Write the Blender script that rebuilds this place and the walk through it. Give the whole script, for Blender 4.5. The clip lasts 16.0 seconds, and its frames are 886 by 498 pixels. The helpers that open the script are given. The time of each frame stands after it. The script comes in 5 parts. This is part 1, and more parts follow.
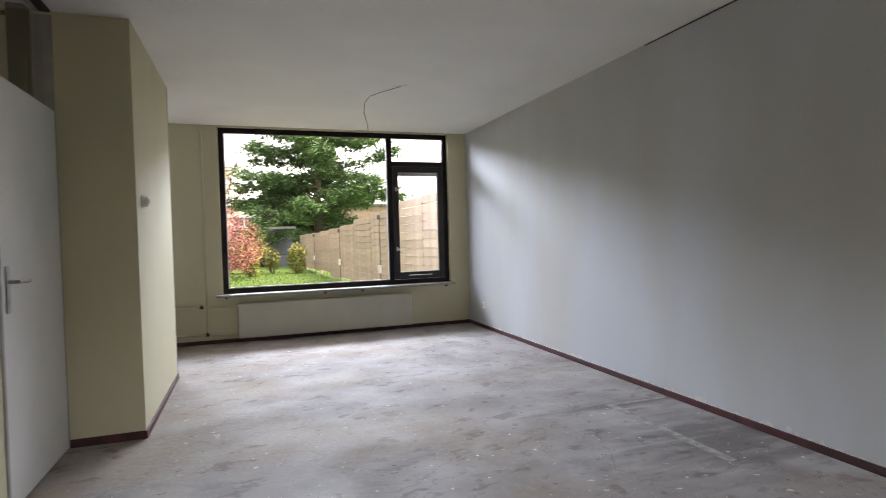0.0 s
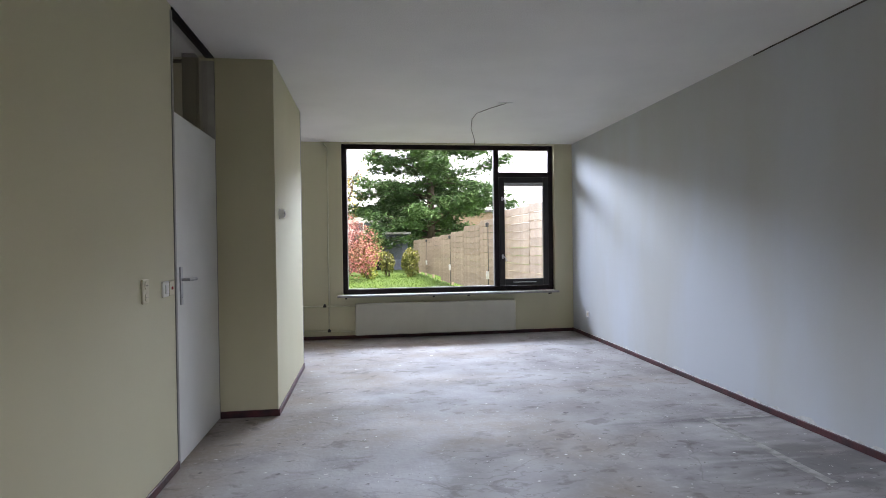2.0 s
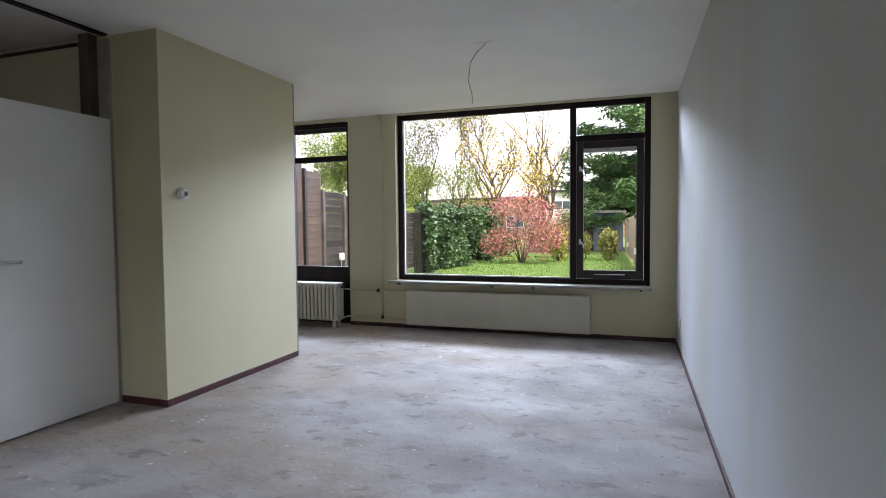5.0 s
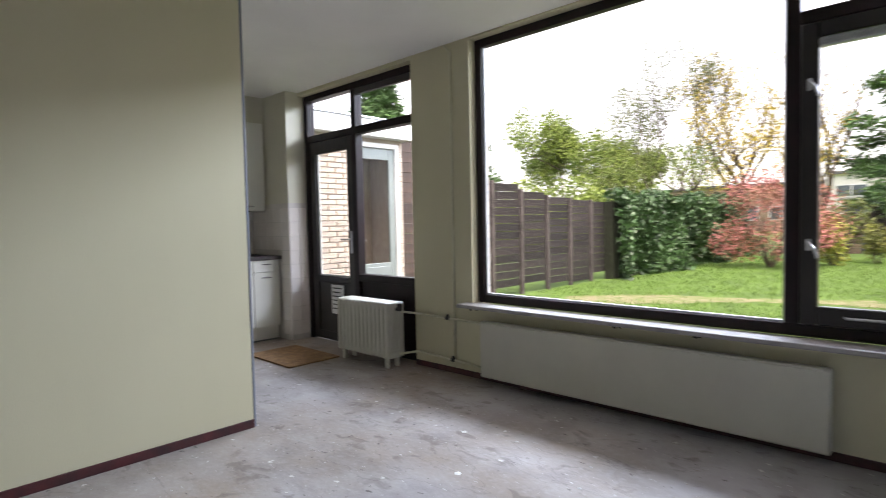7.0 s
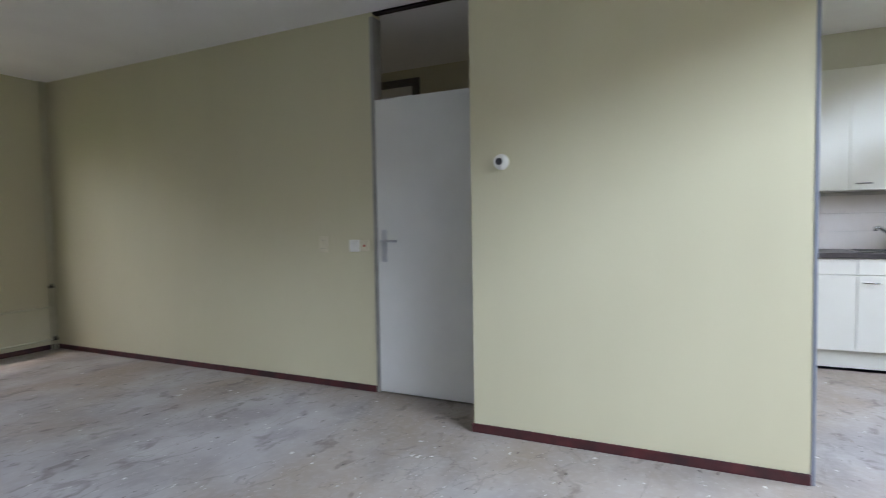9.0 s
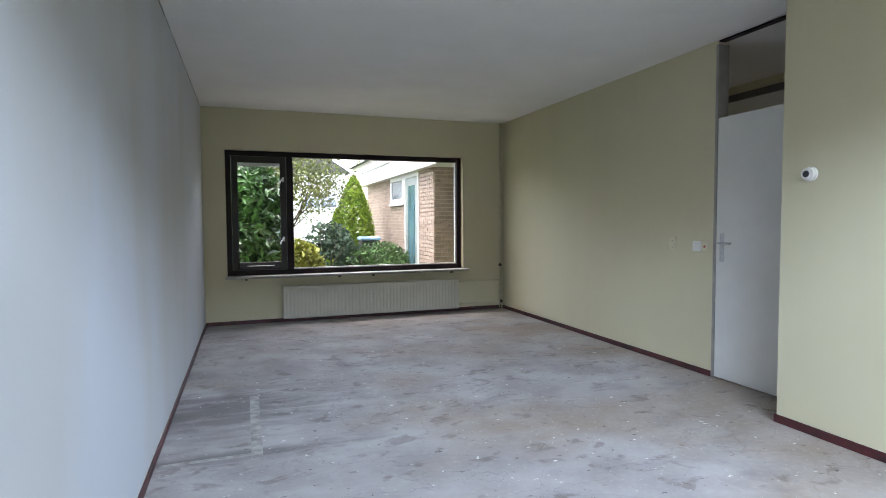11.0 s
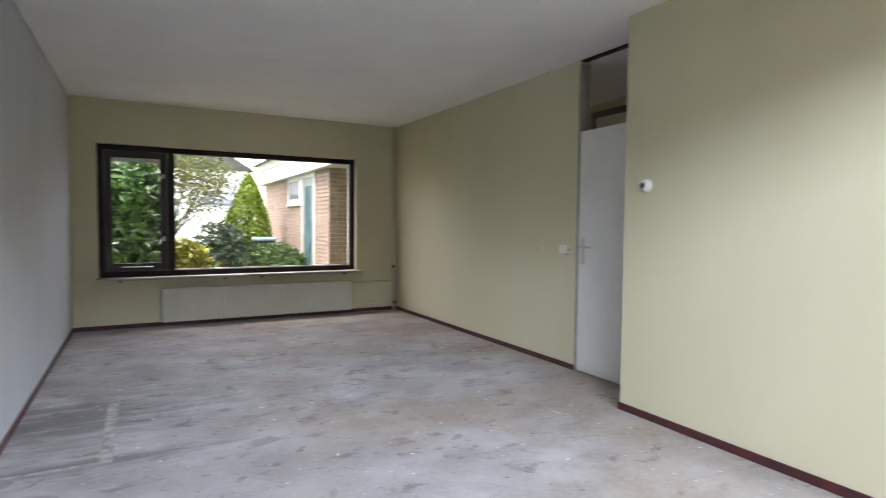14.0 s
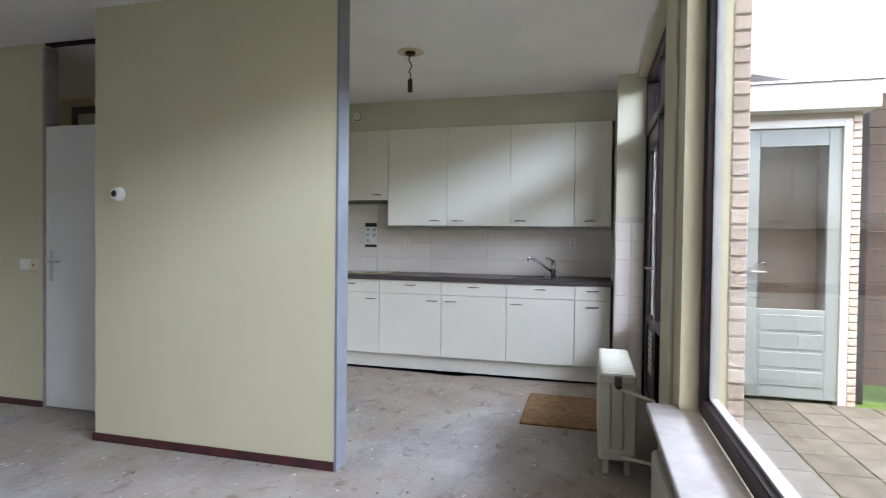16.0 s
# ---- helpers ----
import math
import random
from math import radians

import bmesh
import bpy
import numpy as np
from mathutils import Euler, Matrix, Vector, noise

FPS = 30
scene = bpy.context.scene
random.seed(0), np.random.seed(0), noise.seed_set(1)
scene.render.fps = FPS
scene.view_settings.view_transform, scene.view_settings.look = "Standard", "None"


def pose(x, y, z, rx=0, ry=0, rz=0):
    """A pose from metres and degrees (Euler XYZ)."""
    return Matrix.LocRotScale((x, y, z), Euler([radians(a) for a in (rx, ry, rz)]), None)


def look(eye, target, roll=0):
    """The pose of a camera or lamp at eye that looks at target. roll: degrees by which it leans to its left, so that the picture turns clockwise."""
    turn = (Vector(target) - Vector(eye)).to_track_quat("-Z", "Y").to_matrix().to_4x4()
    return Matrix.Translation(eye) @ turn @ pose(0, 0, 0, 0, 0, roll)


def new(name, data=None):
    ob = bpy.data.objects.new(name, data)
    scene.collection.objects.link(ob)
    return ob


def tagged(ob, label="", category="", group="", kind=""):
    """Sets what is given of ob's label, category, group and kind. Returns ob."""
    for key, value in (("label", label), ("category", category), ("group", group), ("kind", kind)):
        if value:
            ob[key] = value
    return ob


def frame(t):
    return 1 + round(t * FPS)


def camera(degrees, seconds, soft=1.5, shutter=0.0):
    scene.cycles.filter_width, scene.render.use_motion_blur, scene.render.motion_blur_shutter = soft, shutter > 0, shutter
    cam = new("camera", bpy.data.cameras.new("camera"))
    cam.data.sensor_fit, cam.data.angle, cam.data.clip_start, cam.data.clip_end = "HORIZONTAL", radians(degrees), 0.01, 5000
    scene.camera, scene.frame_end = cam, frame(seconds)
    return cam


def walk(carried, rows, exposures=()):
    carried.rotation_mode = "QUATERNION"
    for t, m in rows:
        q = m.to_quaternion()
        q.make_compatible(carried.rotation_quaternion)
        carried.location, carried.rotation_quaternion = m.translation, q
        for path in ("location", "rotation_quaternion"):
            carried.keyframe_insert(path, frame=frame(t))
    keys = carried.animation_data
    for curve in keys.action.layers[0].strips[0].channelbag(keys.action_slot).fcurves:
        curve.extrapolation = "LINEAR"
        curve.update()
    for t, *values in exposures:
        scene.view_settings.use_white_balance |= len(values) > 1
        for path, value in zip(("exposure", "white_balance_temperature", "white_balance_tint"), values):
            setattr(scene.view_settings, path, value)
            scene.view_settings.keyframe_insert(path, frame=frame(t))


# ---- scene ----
cam = camera(77.5, 16.0, soft=0.9, shutter=0.25)
PATH = [
    (0, (0.214, -0.019, 1.225), (0.871, 1.869, 1.176), -1.6),
    (0.5, (0.239, -0.163, 1.269), (0.671, 1.789, 1.212), -1.0),
    (1, (0.231, -0.282, 1.266), (0.619, 1.679, 1.221), -0.9),
    (1.5, (0.22, -0.344, 1.257), (0.552, 1.628, 1.223), -0.8),
    (2, (0.229, -0.324, 1.254), (0.495, 1.658, 1.234), -0.8),
    (2.5, (0.539, -0.288, 1.246), (0.784, 1.697, 1.23), -0.8),
    (3, (1.229, -0.146, 1.246), (1.218, 1.854, 1.213), -0.9),
    (3.5, (1.979, -0.135, 1.247), (1.683, 1.842, 1.201), -1.0),
    (4, (2.446, 0.004, 1.277), (1.938, 1.937, 1.206), -0.7),
    (6.5, (2.677, 3.136, 1.218), (1.767, 4.915, 1.131), -0.5),
    (7, (2.669, 3.889, 1.206), (1.289, 5.333, 1.114), -1.2),
    (7.5, (2.627, 4.289, 1.202), (0.875, 5.249, 1.104), -0.6),
    (8, (2.477, 4.626, 1.183), (0.529, 5.061, 1.066), -0.8),
    (8.5, (2.353, 4.849, 1.17), (0.362, 4.688, 1.069), -1.1),
    (9, (2.377, 5.067, 1.175), (0.58, 4.192, 1.083), -1.0),
    (9.5, (2.44, 5.408, 1.231), (0.973, 4.051, 1.139), -1.1),
    (10, (2.511, 5.814, 1.225), (1.419, 4.141, 1.15), -0.7),
    (12.5, (2.626, 6.496, 1.272), (2.089, 4.573, 1.166), -0.2),
    (13, (2.575, 6.458, 1.262), (2.054, 4.53, 1.156), -0.1),
    (13.5, (2.449, 6.463, 1.275), (1.863, 4.553, 1.171), 0.0),
    (14, (2.388, 6.53, 1.247), (1.428, 4.778, 1.155), 0.5),
    (14.5, (2.331, 6.628, 1.214), (0.864, 5.27, 1.14), 0.8),
    (15, (2.276, 6.66, 1.22), (0.529, 5.69, 1.157), 0.7),
    (15.5, (2.245, 6.734, 1.233), (0.378, 6.018, 1.179), 0.7),
    (16, (2.249, 6.772, 1.258), (0.316, 6.259, 1.22), 0.7),
]
EXPOSURES = [
    (0, 2.52, 7600, 20), (0.5, 2.55, 7300, 20), (1.5, 2.5, 6950, 19), (2.5, 2.5, 6850, 19), (4, 2.48, 6900, 19),
    (6.5, 1.98, 6800, 19), (7, 2.15, 7100, 19), (8, 2.4, 7100, 19), (9, 2.65, 6750, 16), (10, 2.85, 6450, 14),
    (12.5, 2.85, 6650, 15), (13.5, 2.87, 6850, 16), (14.5, 2.75, 7150, 20), (15.0, 2.6, 7150, 20), (16, 2.33, 6950, 18),
]
walk(cam, [(t, look(eye, target, roll)) for t, eye, target, roll in PATH], EXPOSURES)

# ---- world, sun, area lamps added outside to stand in for sky light ----
world = bpy.data.worlds.new("overcast_sky")
scene.world = world
world.use_nodes = True
wn = world.node_tree
sky = wn.nodes.new("ShaderNodeTexSky")
sky.sky_type = "NISHITA"
sky.sun_disc = False
sky.sun_elevation = radians(67.5)
sky.sun_rotation = radians(112)
sky.air_density, sky.dust_density, sky.ozone_density = 1.0, 2.0, 1.0
haze = wn.nodes.new("ShaderNodeHueSaturation")      # an overcast sky is paler than a clear one
haze.inputs["Saturation"].default_value, haze.inputs["Value"].default_value = 0.35, 1.0
wn.links.new(sky.outputs[0], haze.inputs["Color"])
wn.links.new(haze.outputs[0], wn.nodes["Background"].inputs[0])
wn.nodes["Background"].inputs[1].default_value = 0.15
sun_lamp = new("sun", bpy.data.lights.new("sun", "SUN"))
sun_lamp.data.energy = 1.5
sun_lamp.data.angle = radians(35)
sun_lamp.data.color = (1.0, 0.95, 0.88)
sun_lamp.matrix_world = look((10, -4, 26), (0, 0, 0))


def daylight(name, centre, way, width, height, watts, tone, spread):
    lamp = new(name, bpy.data.lights.new(name, "AREA"))
    lamp.data.shape, lamp.data.size, lamp.data.size_y = "RECTANGLE", width, height
    lamp.data.energy, lamp.data.color, lamp.data.spread = watts, tone, radians(spread)
    lamp.matrix_world = look(centre, Vector(centre) + Vector(way))
    return lamp


daylight("daylight_garden", (-0.3, 11.0, 4.02), (0, -1, -0.36), 16.5, 1.05, 390, (0.62, 0.78, 1.0), 140)
daylight("daylight_front_window", (1.6, -5.2, 3.7), (0, 1, -0.36), 7.0, 1.0, 15, (0.62, 0.78, 1.0), 120)
# added fill light for the hall, behind the unseen front door's glass
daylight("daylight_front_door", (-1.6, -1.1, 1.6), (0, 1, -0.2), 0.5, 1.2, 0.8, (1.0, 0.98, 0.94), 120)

# ---- materials ----


def mat(name, c1, c2=None, scale=6.0, rough=0.6, bump=0.0, bscale=60.0, metal=0.0, stretch=(1, 1, 1), vary=0.0, detail=5.0, spec=0.5, lo=0.35, hi=0.65):
    """Procedural paint of two tones at one scale, grain at another, and a piece-to-piece change."""
    m = bpy.data.materials.new(name)
    m.use_nodes = True
    nt = m.node_tree
    N, L = nt.nodes, nt.links
    b = N["Principled BSDF"]
    b.inputs["Roughness"].default_value = rough
    b.inputs["Metallic"].default_value = metal
    b.inputs["Specular IOR Level"].default_value = spec
    tc = N.new("ShaderNodeTexCoord")
    mp = N.new("ShaderNodeMapping")
    mp.inputs["Scale"].default_value = stretch
    L.new(tc.outputs["Object"], mp.inputs[0])
    no = N.new("ShaderNodeTexNoise")
    no.inputs["Scale"].default_value, no.inputs["Detail"].default_value = scale, detail
    L.new(mp.outputs[0], no.inputs["Vector"])
    ramp = N.new("ShaderNodeValToRGB")
    c2 = c2 or tuple(0.82 * v for v in c1)
    ramp.color_ramp.elements[0].position, ramp.color_ramp.elements[1].position = lo, hi
    ramp.color_ramp.elements[0].color, ramp.color_ramp.elements[1].color = (*c2, 1), (*c1, 1)
    L.new(no.outputs["Fac"], ramp.inputs[0])
    out = ramp.outputs[0]
    if vary:
        info, geo = N.new("ShaderNodeObjectInfo"), N.new("ShaderNodeNewGeometry")
        add, mr, hs = N.new("ShaderNodeMath"), N.new("ShaderNodeMapRange"), N.new("ShaderNodeHueSaturation")
        add.operation = "ADD"
        fr = N.new("ShaderNodeMath")
        fr.operation = "FRACT"
        L.new(info.outputs["Random"], add.inputs[0])
        L.new(geo.outputs["Random Per Island"], add.inputs[1])
        L.new(add.outputs[0], fr.inputs[0])
        mr.inputs["To Min"].default_value, mr.inputs["To Max"].default_value = 1 - vary, 1 + vary
        L.new(fr.outputs[0], mr.inputs["Value"])
        L.new(mr.outputs[0], hs.inputs["Value"])
        L.new(out, hs.inputs["Color"])
        out = hs.outputs[0]
    L.new(out, b.inputs["Base Color"])
    if bump:
        n2, bp = N.new("ShaderNodeTexNoise"), N.new("ShaderNodeBump")
        n2.inputs["Scale"].default_value, n2.inputs["Detail"].default_value = bscale, 4
        L.new(mp.outputs[0], n2.inputs["Vector"])
        bp.inputs["Strength"].default_value, bp.inputs["Distance"].default_value = bump, 0.01
        L.new(n2.outputs["Fac"], bp.inputs["Height"])
        L.new(bp.outputs[0], b.inputs["Normal"])
    return m


def glass_mat(name, tint=(1, 1, 1), rough=0.0):
    m = bpy.data.materials.new(name)
    m.use_nodes = True
    N, L = m.node_tree.nodes, m.node_tree.links
    N.remove(N["Principled BSDF"])
    tr, gl, fr, mx = N.new("ShaderNodeBsdfTransparent"), N.new("ShaderNodeBsdfGlossy"), N.new("ShaderNodeLayerWeight"), N.new("ShaderNodeMixShader")
    tr.inputs[0].default_value = (*tint, 1)
    gl.inputs["Roughness"].default_value = rough
    fr.inputs["Blend"].default_value = 0.5
    power, gain = N.new("ShaderNodeMath"), N.new("ShaderNodeMath")
    power.operation, gain.operation = "POWER", "MULTIPLY_ADD"
    power.inputs[1].default_value = 4.5
    gain.inputs[1].default_value, gain.inputs[2].default_value = 0.85, 0.012
    L.new(fr.outputs["Facing"], power.inputs[0])
    L.new(power.outputs[0], gain.inputs[0])
    L.new(gain.outputs[0], mx.inputs[0])
    L.new(tr.outputs[0], mx.inputs[1])
    L.new(gl.outputs[0], mx.inputs[2])
    L.new(mx.outputs[0], N["Material Output"].inputs[0])
    return m


def screed():
    """Bare cement screed with brown glue remains, dark damp patches, cracks and white paint specks."""
    m = mat("bare_cement_screed", (0.39, 0.368, 0.36), (0.295, 0.272, 0.262), scale=2.3, rough=0.82, spec=0.3, bump=0.25, bscale=35, detail=9, lo=0.38, hi=0.62)
    N, L = m.node_tree.nodes, m.node_tree.links
    b = N["Principled BSDF"]
    base = b.inputs["Base Color"].links[0].from_socket
    tc = N["Texture Coordinate"]

    def layer(base, tex_out, lo, hi, colour, strength):
        r, mx = N.new("ShaderNodeMapRange"), N.new("ShaderNodeMix")
        r.inputs["From Min"].default_value, r.inputs["From Max"].default_value = lo, hi
        r.inputs["To Max"].default_value = strength
        L.new(tex_out, r.inputs["Value"])
        mx.data_type = "RGBA"
        L.new(r.outputs[0], mx.inputs["Factor"])
        L.new(base, mx.inputs["A"])
        mx.inputs["B"].default_value = (*colour, 1)
        return mx.outputs["Result"]

    def noise_tex(scale, detail, offset, squash=(1, 1, 1), distort=0.0):
        mp, no = N.new("ShaderNodeMapping"), N.new("ShaderNodeTexNoise")
        mp.inputs["Location"].default_value, mp.inputs["Scale"].default_value = offset, squash
        L.new(tc.outputs["Object"], mp.inputs[0])
        no.inputs["Scale"].default_value, no.inputs["Detail"].default_value = scale, detail
        no.inputs["Distortion"].default_value = distort
        L.new(mp.outputs[0], no.inputs["Vector"])
        return no.outputs["Fac"]

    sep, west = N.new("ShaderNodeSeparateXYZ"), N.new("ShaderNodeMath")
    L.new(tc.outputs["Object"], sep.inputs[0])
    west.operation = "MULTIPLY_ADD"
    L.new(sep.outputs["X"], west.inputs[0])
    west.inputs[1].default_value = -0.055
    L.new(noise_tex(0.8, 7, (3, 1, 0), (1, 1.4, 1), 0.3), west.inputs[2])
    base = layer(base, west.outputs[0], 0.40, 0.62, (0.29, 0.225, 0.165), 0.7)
    base = layer(base, noise_tex(1.9, 9, (9, 4, 2), (0.9, 1.25, 1), 0.3), 0.55, 0.68, (0.15, 0.135, 0.135), 0.38)
    base = layer(base, noise_tex(6.5, 8, (2, 7, 5), (0.95, 1.35, 1), 0.5), 0.59, 0.665, (0.13, 0.105, 0.09), 0.5)
    base = layer(base, noise_tex(1.5, 9, (6, 2, 8), (1, 1.3, 1), 0.3), 0.54, 0.70, (0.45, 0.435, 0.425), 0.36)
    base = layer(base, noise_tex(26, 6, (3, 3, 9)), 0.50, 0.66, (0.44, 0.42, 0.41), 0.18)
    for scale, offset, lo, hi, colour, strength in ((15, (1, 9, 3), 0.715, 0.745, (0.64, 0.62, 0.58), 0.8), (40, (5, 5, 1), 0.735, 0.76, (0.68, 0.66, 0.62), 0.8), (13, (4, 8, 6), 0.69, 0.74, (0.07, 0.055, 0.05), 0.75), (34, (8, 1, 4), 0.74, 0.77, (0.08, 0.06, 0.055), 0.7)):
        base = layer(base, noise_tex(scale, 3, offset, (1, 1.8, 1)), lo, hi, colour, strength)
    for y0, reach in ((3.24, 0.17), (2.5, 0.95)):
        d, ab, mr, mul = N.new("ShaderNodeMath"), N.new("ShaderNodeMath"), N.new("ShaderNodeMapRange"), N.new("ShaderNodeMath")
        d.operation, ab.operation, mul.operation = "SUBTRACT", "ABSOLUTE", "MULTIPLY"
        L.new(sep.outputs["Y"], d.inputs[0])
        d.inputs[1].default_value = y0
        L.new(d.outputs[0], ab.inputs[0])
        mr.inputs["From Min"].default_value, mr.inputs["From Max"].default_value = reach, 0.0
        L.new(ab.outputs[0], mr.inputs["Value"])
        east, both = N.new("ShaderNodeMapRange"), N.new("ShaderNodeMath")
        both.operation = "MULTIPLY"
        east.inputs["From Min"].default_value, east.inputs["From Max"].default_value = 1.3, 2.5
        L.new(sep.outputs["X"], east.inputs["Value"])
        L.new(mr.outputs[0], both.inputs[0])
        L.new(east.outputs[0], both.inputs[1])
        L.new(both.outputs[0], mul.inputs[0])
        L.new(noise_tex(3.4, 9, (y0, 2, 4), (0.8, 3.2, 1), 0.5), mul.inputs[1])
        base = layer(base, mul.outputs[0], 0.18, 0.46, (0.085, 0.077, 0.076), 0.62)
    for scale, offset, width in ((0.55, (2, 2, 7), 0.0026), (0.9, (7, 5, 3), 0.003)):
        d, ab = N.new("ShaderNodeMath"), N.new("ShaderNodeMath")
        d.operation, ab.operation = "SUBTRACT", "ABSOLUTE"
        L.new(noise_tex(scale, 6, offset, (1, 1.7, 1), 0.4), d.inputs[0])
        d.inputs[1].default_value = 0.5
        L.new(d.outputs[0], ab.inputs[0])
        base = layer(base, ab.outputs[0], width, width * 0.3, (0.12, 0.10, 0.09), 0.26)
    # paint splashes and scraped flecks
    for scale, offset, squash, size, colour, strength in ((9, (1, 2, 3), (1, 1.3, 1), 0.11, (0.66, 0.64, 0.60), 0.8), (21, (4, 1, 2), (1, 1.6, 1), 0.14, (0.60, 0.58, 0.54), 0.7), (16, (7, 3, 1), (0.8, 1.3, 1), 0.13, (0.09, 0.07, 0.06), 0.75), (8, (2, 8, 1), (0.35, 2.2, 1), 0.055, (0.20, 0.12, 0.07), 0.7)):
        mp, vo, wob, mixv = N.new("ShaderNodeMapping"), N.new("ShaderNodeTexVoronoi"), N.new("ShaderNodeTexNoise"), N.new("ShaderNodeVectorMath")
        mp.inputs["Location"].default_value, mp.inputs["Scale"].default_value = offset, squash
        L.new(tc.outputs["Object"], mp.inputs[0])
        wob.inputs["Scale"].default_value = scale * 3
        L.new(mp.outputs[0], wob.inputs["Vector"])
        mixv.operation = "MULTIPLY_ADD"
        L.new(wob.outputs["Color"], mixv.inputs[0])
        mixv.inputs[1].default_value = (0.06, 0.06, 0.06)
        L.new(mp.outputs[0], mixv.inputs[2])
        vo.inputs["Scale"].default_value, vo.inputs["Randomness"].default_value = scale, 1.0
        L.new(mixv.outputs[0], vo.inputs["Vector"])
        gate, less = N.new("ShaderNodeSeparateColor"), N.new("ShaderNodeMath")
        L.new(vo.outputs["Color"], gate.inputs[0])
        less.operation = "MULTIPLY_ADD"      # only some of the cells carry a fleck
        L.new(gate.outputs[0], less.inputs[0])
        less.inputs[1].default_value = size * 2.2
        L.new(vo.outputs["Distance"], less.inputs[2])
        base = layer(base, less.outputs[0], size * 1.35, size, colour, strength)
    L.new(base, b.inputs["Base Color"])
    worn = N.new("ShaderNodeMapRange")
    worn.inputs["From Min"].default_value, worn.inputs["From Max"].default_value = 0.4, 0.62
    worn.inputs["To Min"].default_value, worn.inputs["To Max"].default_value = 0.84, 0.66
    L.new(noise_tex(1.7, 6, (5, 9, 1), (1, 1.4, 1), 0.3), worn.inputs["Value"])
    L.new(worn.outputs[0], b.inputs["Roughness"])
    swell = N.new("ShaderNodeBump")      # trowelled unevenness
    swell.inputs["Strength"].default_value, swell.inputs["Distance"].default_value = 0.22, 0.02
    L.new(noise_tex(4.5, 5, (1, 1, 4), (0.7, 1.5, 1), 0.4), swell.inputs["Height"])
    L.new(swell.outputs[0], N["Bump"].inputs["Normal"])
    return m


M_SCREED = screed()
M_CREAM = mat("cream_green_wallpaper", (0.59, 0.553, 0.378), (0.545, 0.508, 0.343), scale=1.1, rough=0.75, bump=0.12, bscale=320, stretch=(1, 1, 0.22))
M_KITCHEN = mat("pale_cream_kitchen_paint", (0.61, 0.59, 0.48), (0.57, 0.55, 0.44), scale=1.3, rough=0.7, bump=0.1, bscale=240)
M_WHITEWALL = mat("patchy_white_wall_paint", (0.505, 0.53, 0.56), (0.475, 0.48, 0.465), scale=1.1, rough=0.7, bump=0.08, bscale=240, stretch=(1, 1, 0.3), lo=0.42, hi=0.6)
M_CEIL = mat("white_ceiling_plaster", (0.85, 0.84, 0.82), (0.81, 0.80, 0.78), scale=2.2, rough=0.85, bump=0.35, bscale=120)
M_DOORWHITE = mat("off_white_door_paint", (0.70, 0.70, 0.67), (0.65, 0.65, 0.62), scale=3, rough=0.42, bump=0.05, bscale=80)
M_GREYTRIM = mat("grey_blue_trim_paint", (0.20, 0.215, 0.25), (0.17, 0.185, 0.215), scale=8, rough=0.5, bump=0.08)
M_SKIRT = mat("dark_red_brown_skirting_paint", (0.085, 0.016, 0.018), (0.035, 0.012, 0.013), scale=9, rough=0.5, bump=0.25, bscale=50)
M_FRAME = mat("dark_brown_window_paint", (0.020, 0.0095, 0.0115), (0.010, 0.006, 0.0065), scale=7, rough=0.45, bump=0.1, bscale=70, spec=0.25)
M_SASH = mat("grey_brown_sash_paint", (0.024, 0.0195, 0.0185), (0.018, 0.015, 0.0145), scale=7, rough=0.42, bump=0.08)
M_SILL = mat("pale_stone_sill", (0.38, 0.36, 0.345), (0.30, 0.285, 0.275), scale=14, rough=0.35, bump=0.08)
M_RAD = mat("cream_radiator_enamel", (0.54, 0.525, 0.44), (0.50, 0.485, 0.405), scale=4, rough=0.38)
M_PIPE = mat("cream_painted_pipe", (0.62, 0.60, 0.44), (0.55, 0.53, 0.38), scale=12, rough=0.5)
M_BLACK = mat("blackened_fitting", (0.025, 0.023, 0.022), (0.06, 0.045, 0.03), scale=30, rough=0.5)
M_CHROME = mat("chromed_metal", (0.62, 0.62, 0.63), (0.52, 0.52, 0.53), scale=10, rough=0.2, metal=1.0)
M_ALU = mat("brushed_aluminium", (0.55, 0.56, 0.58), (0.45, 0.46, 0.48), scale=20, rough=0.38, metal=0.9)
M_WHITE = mat("white_plastic", (0.78, 0.77, 0.73), (0.72, 0.71, 0.66), scale=9, rough=0.4)
M_IVORY = mat("yellowed_plastic", (0.66, 0.61, 0.45), (0.60, 0.55, 0.40), scale=12, rough=0.45)
M_GREYP = mat("dark_grey_plastic", (0.05, 0.05, 0.052), (0.03, 0.03, 0.032), scale=12, rough=0.5)
M_BEAD = mat("grey_white_bead", (0.50, 0.50, 0.49), (0.42, 0.42, 0.41), scale=9, rough=0.5)
M_GLASS = glass_mat("clear_window_glass")


# ---- building helpers ----


def thing(name, label, category, loc=(0, 0, 0), group="", kind=""):
    ob = new(name)
    ob.location = loc
    return tagged(ob, label, category, group, kind)


def part(name, bm, material, parent=None, label="", smooth=False):
    me = bpy.data.meshes.new(name)
    bm.normal_update()
    bm.to_mesh(me)
    bm.free()
    return part_mesh(name, me, material, parent, label, smooth)


def part_mesh(name, me, material, parent=None, label="", smooth=False):
    me.materials.append(material)
    if smooth:
        for p in me.polygons:
            p.use_smooth = True
    ob = new(name, me)
    if parent:
        root = parent
        while root.parent:
            root = root.parent
        me.transform(Matrix.Translation(-root.location))
        ob.parent = parent
    return tagged(ob, label)


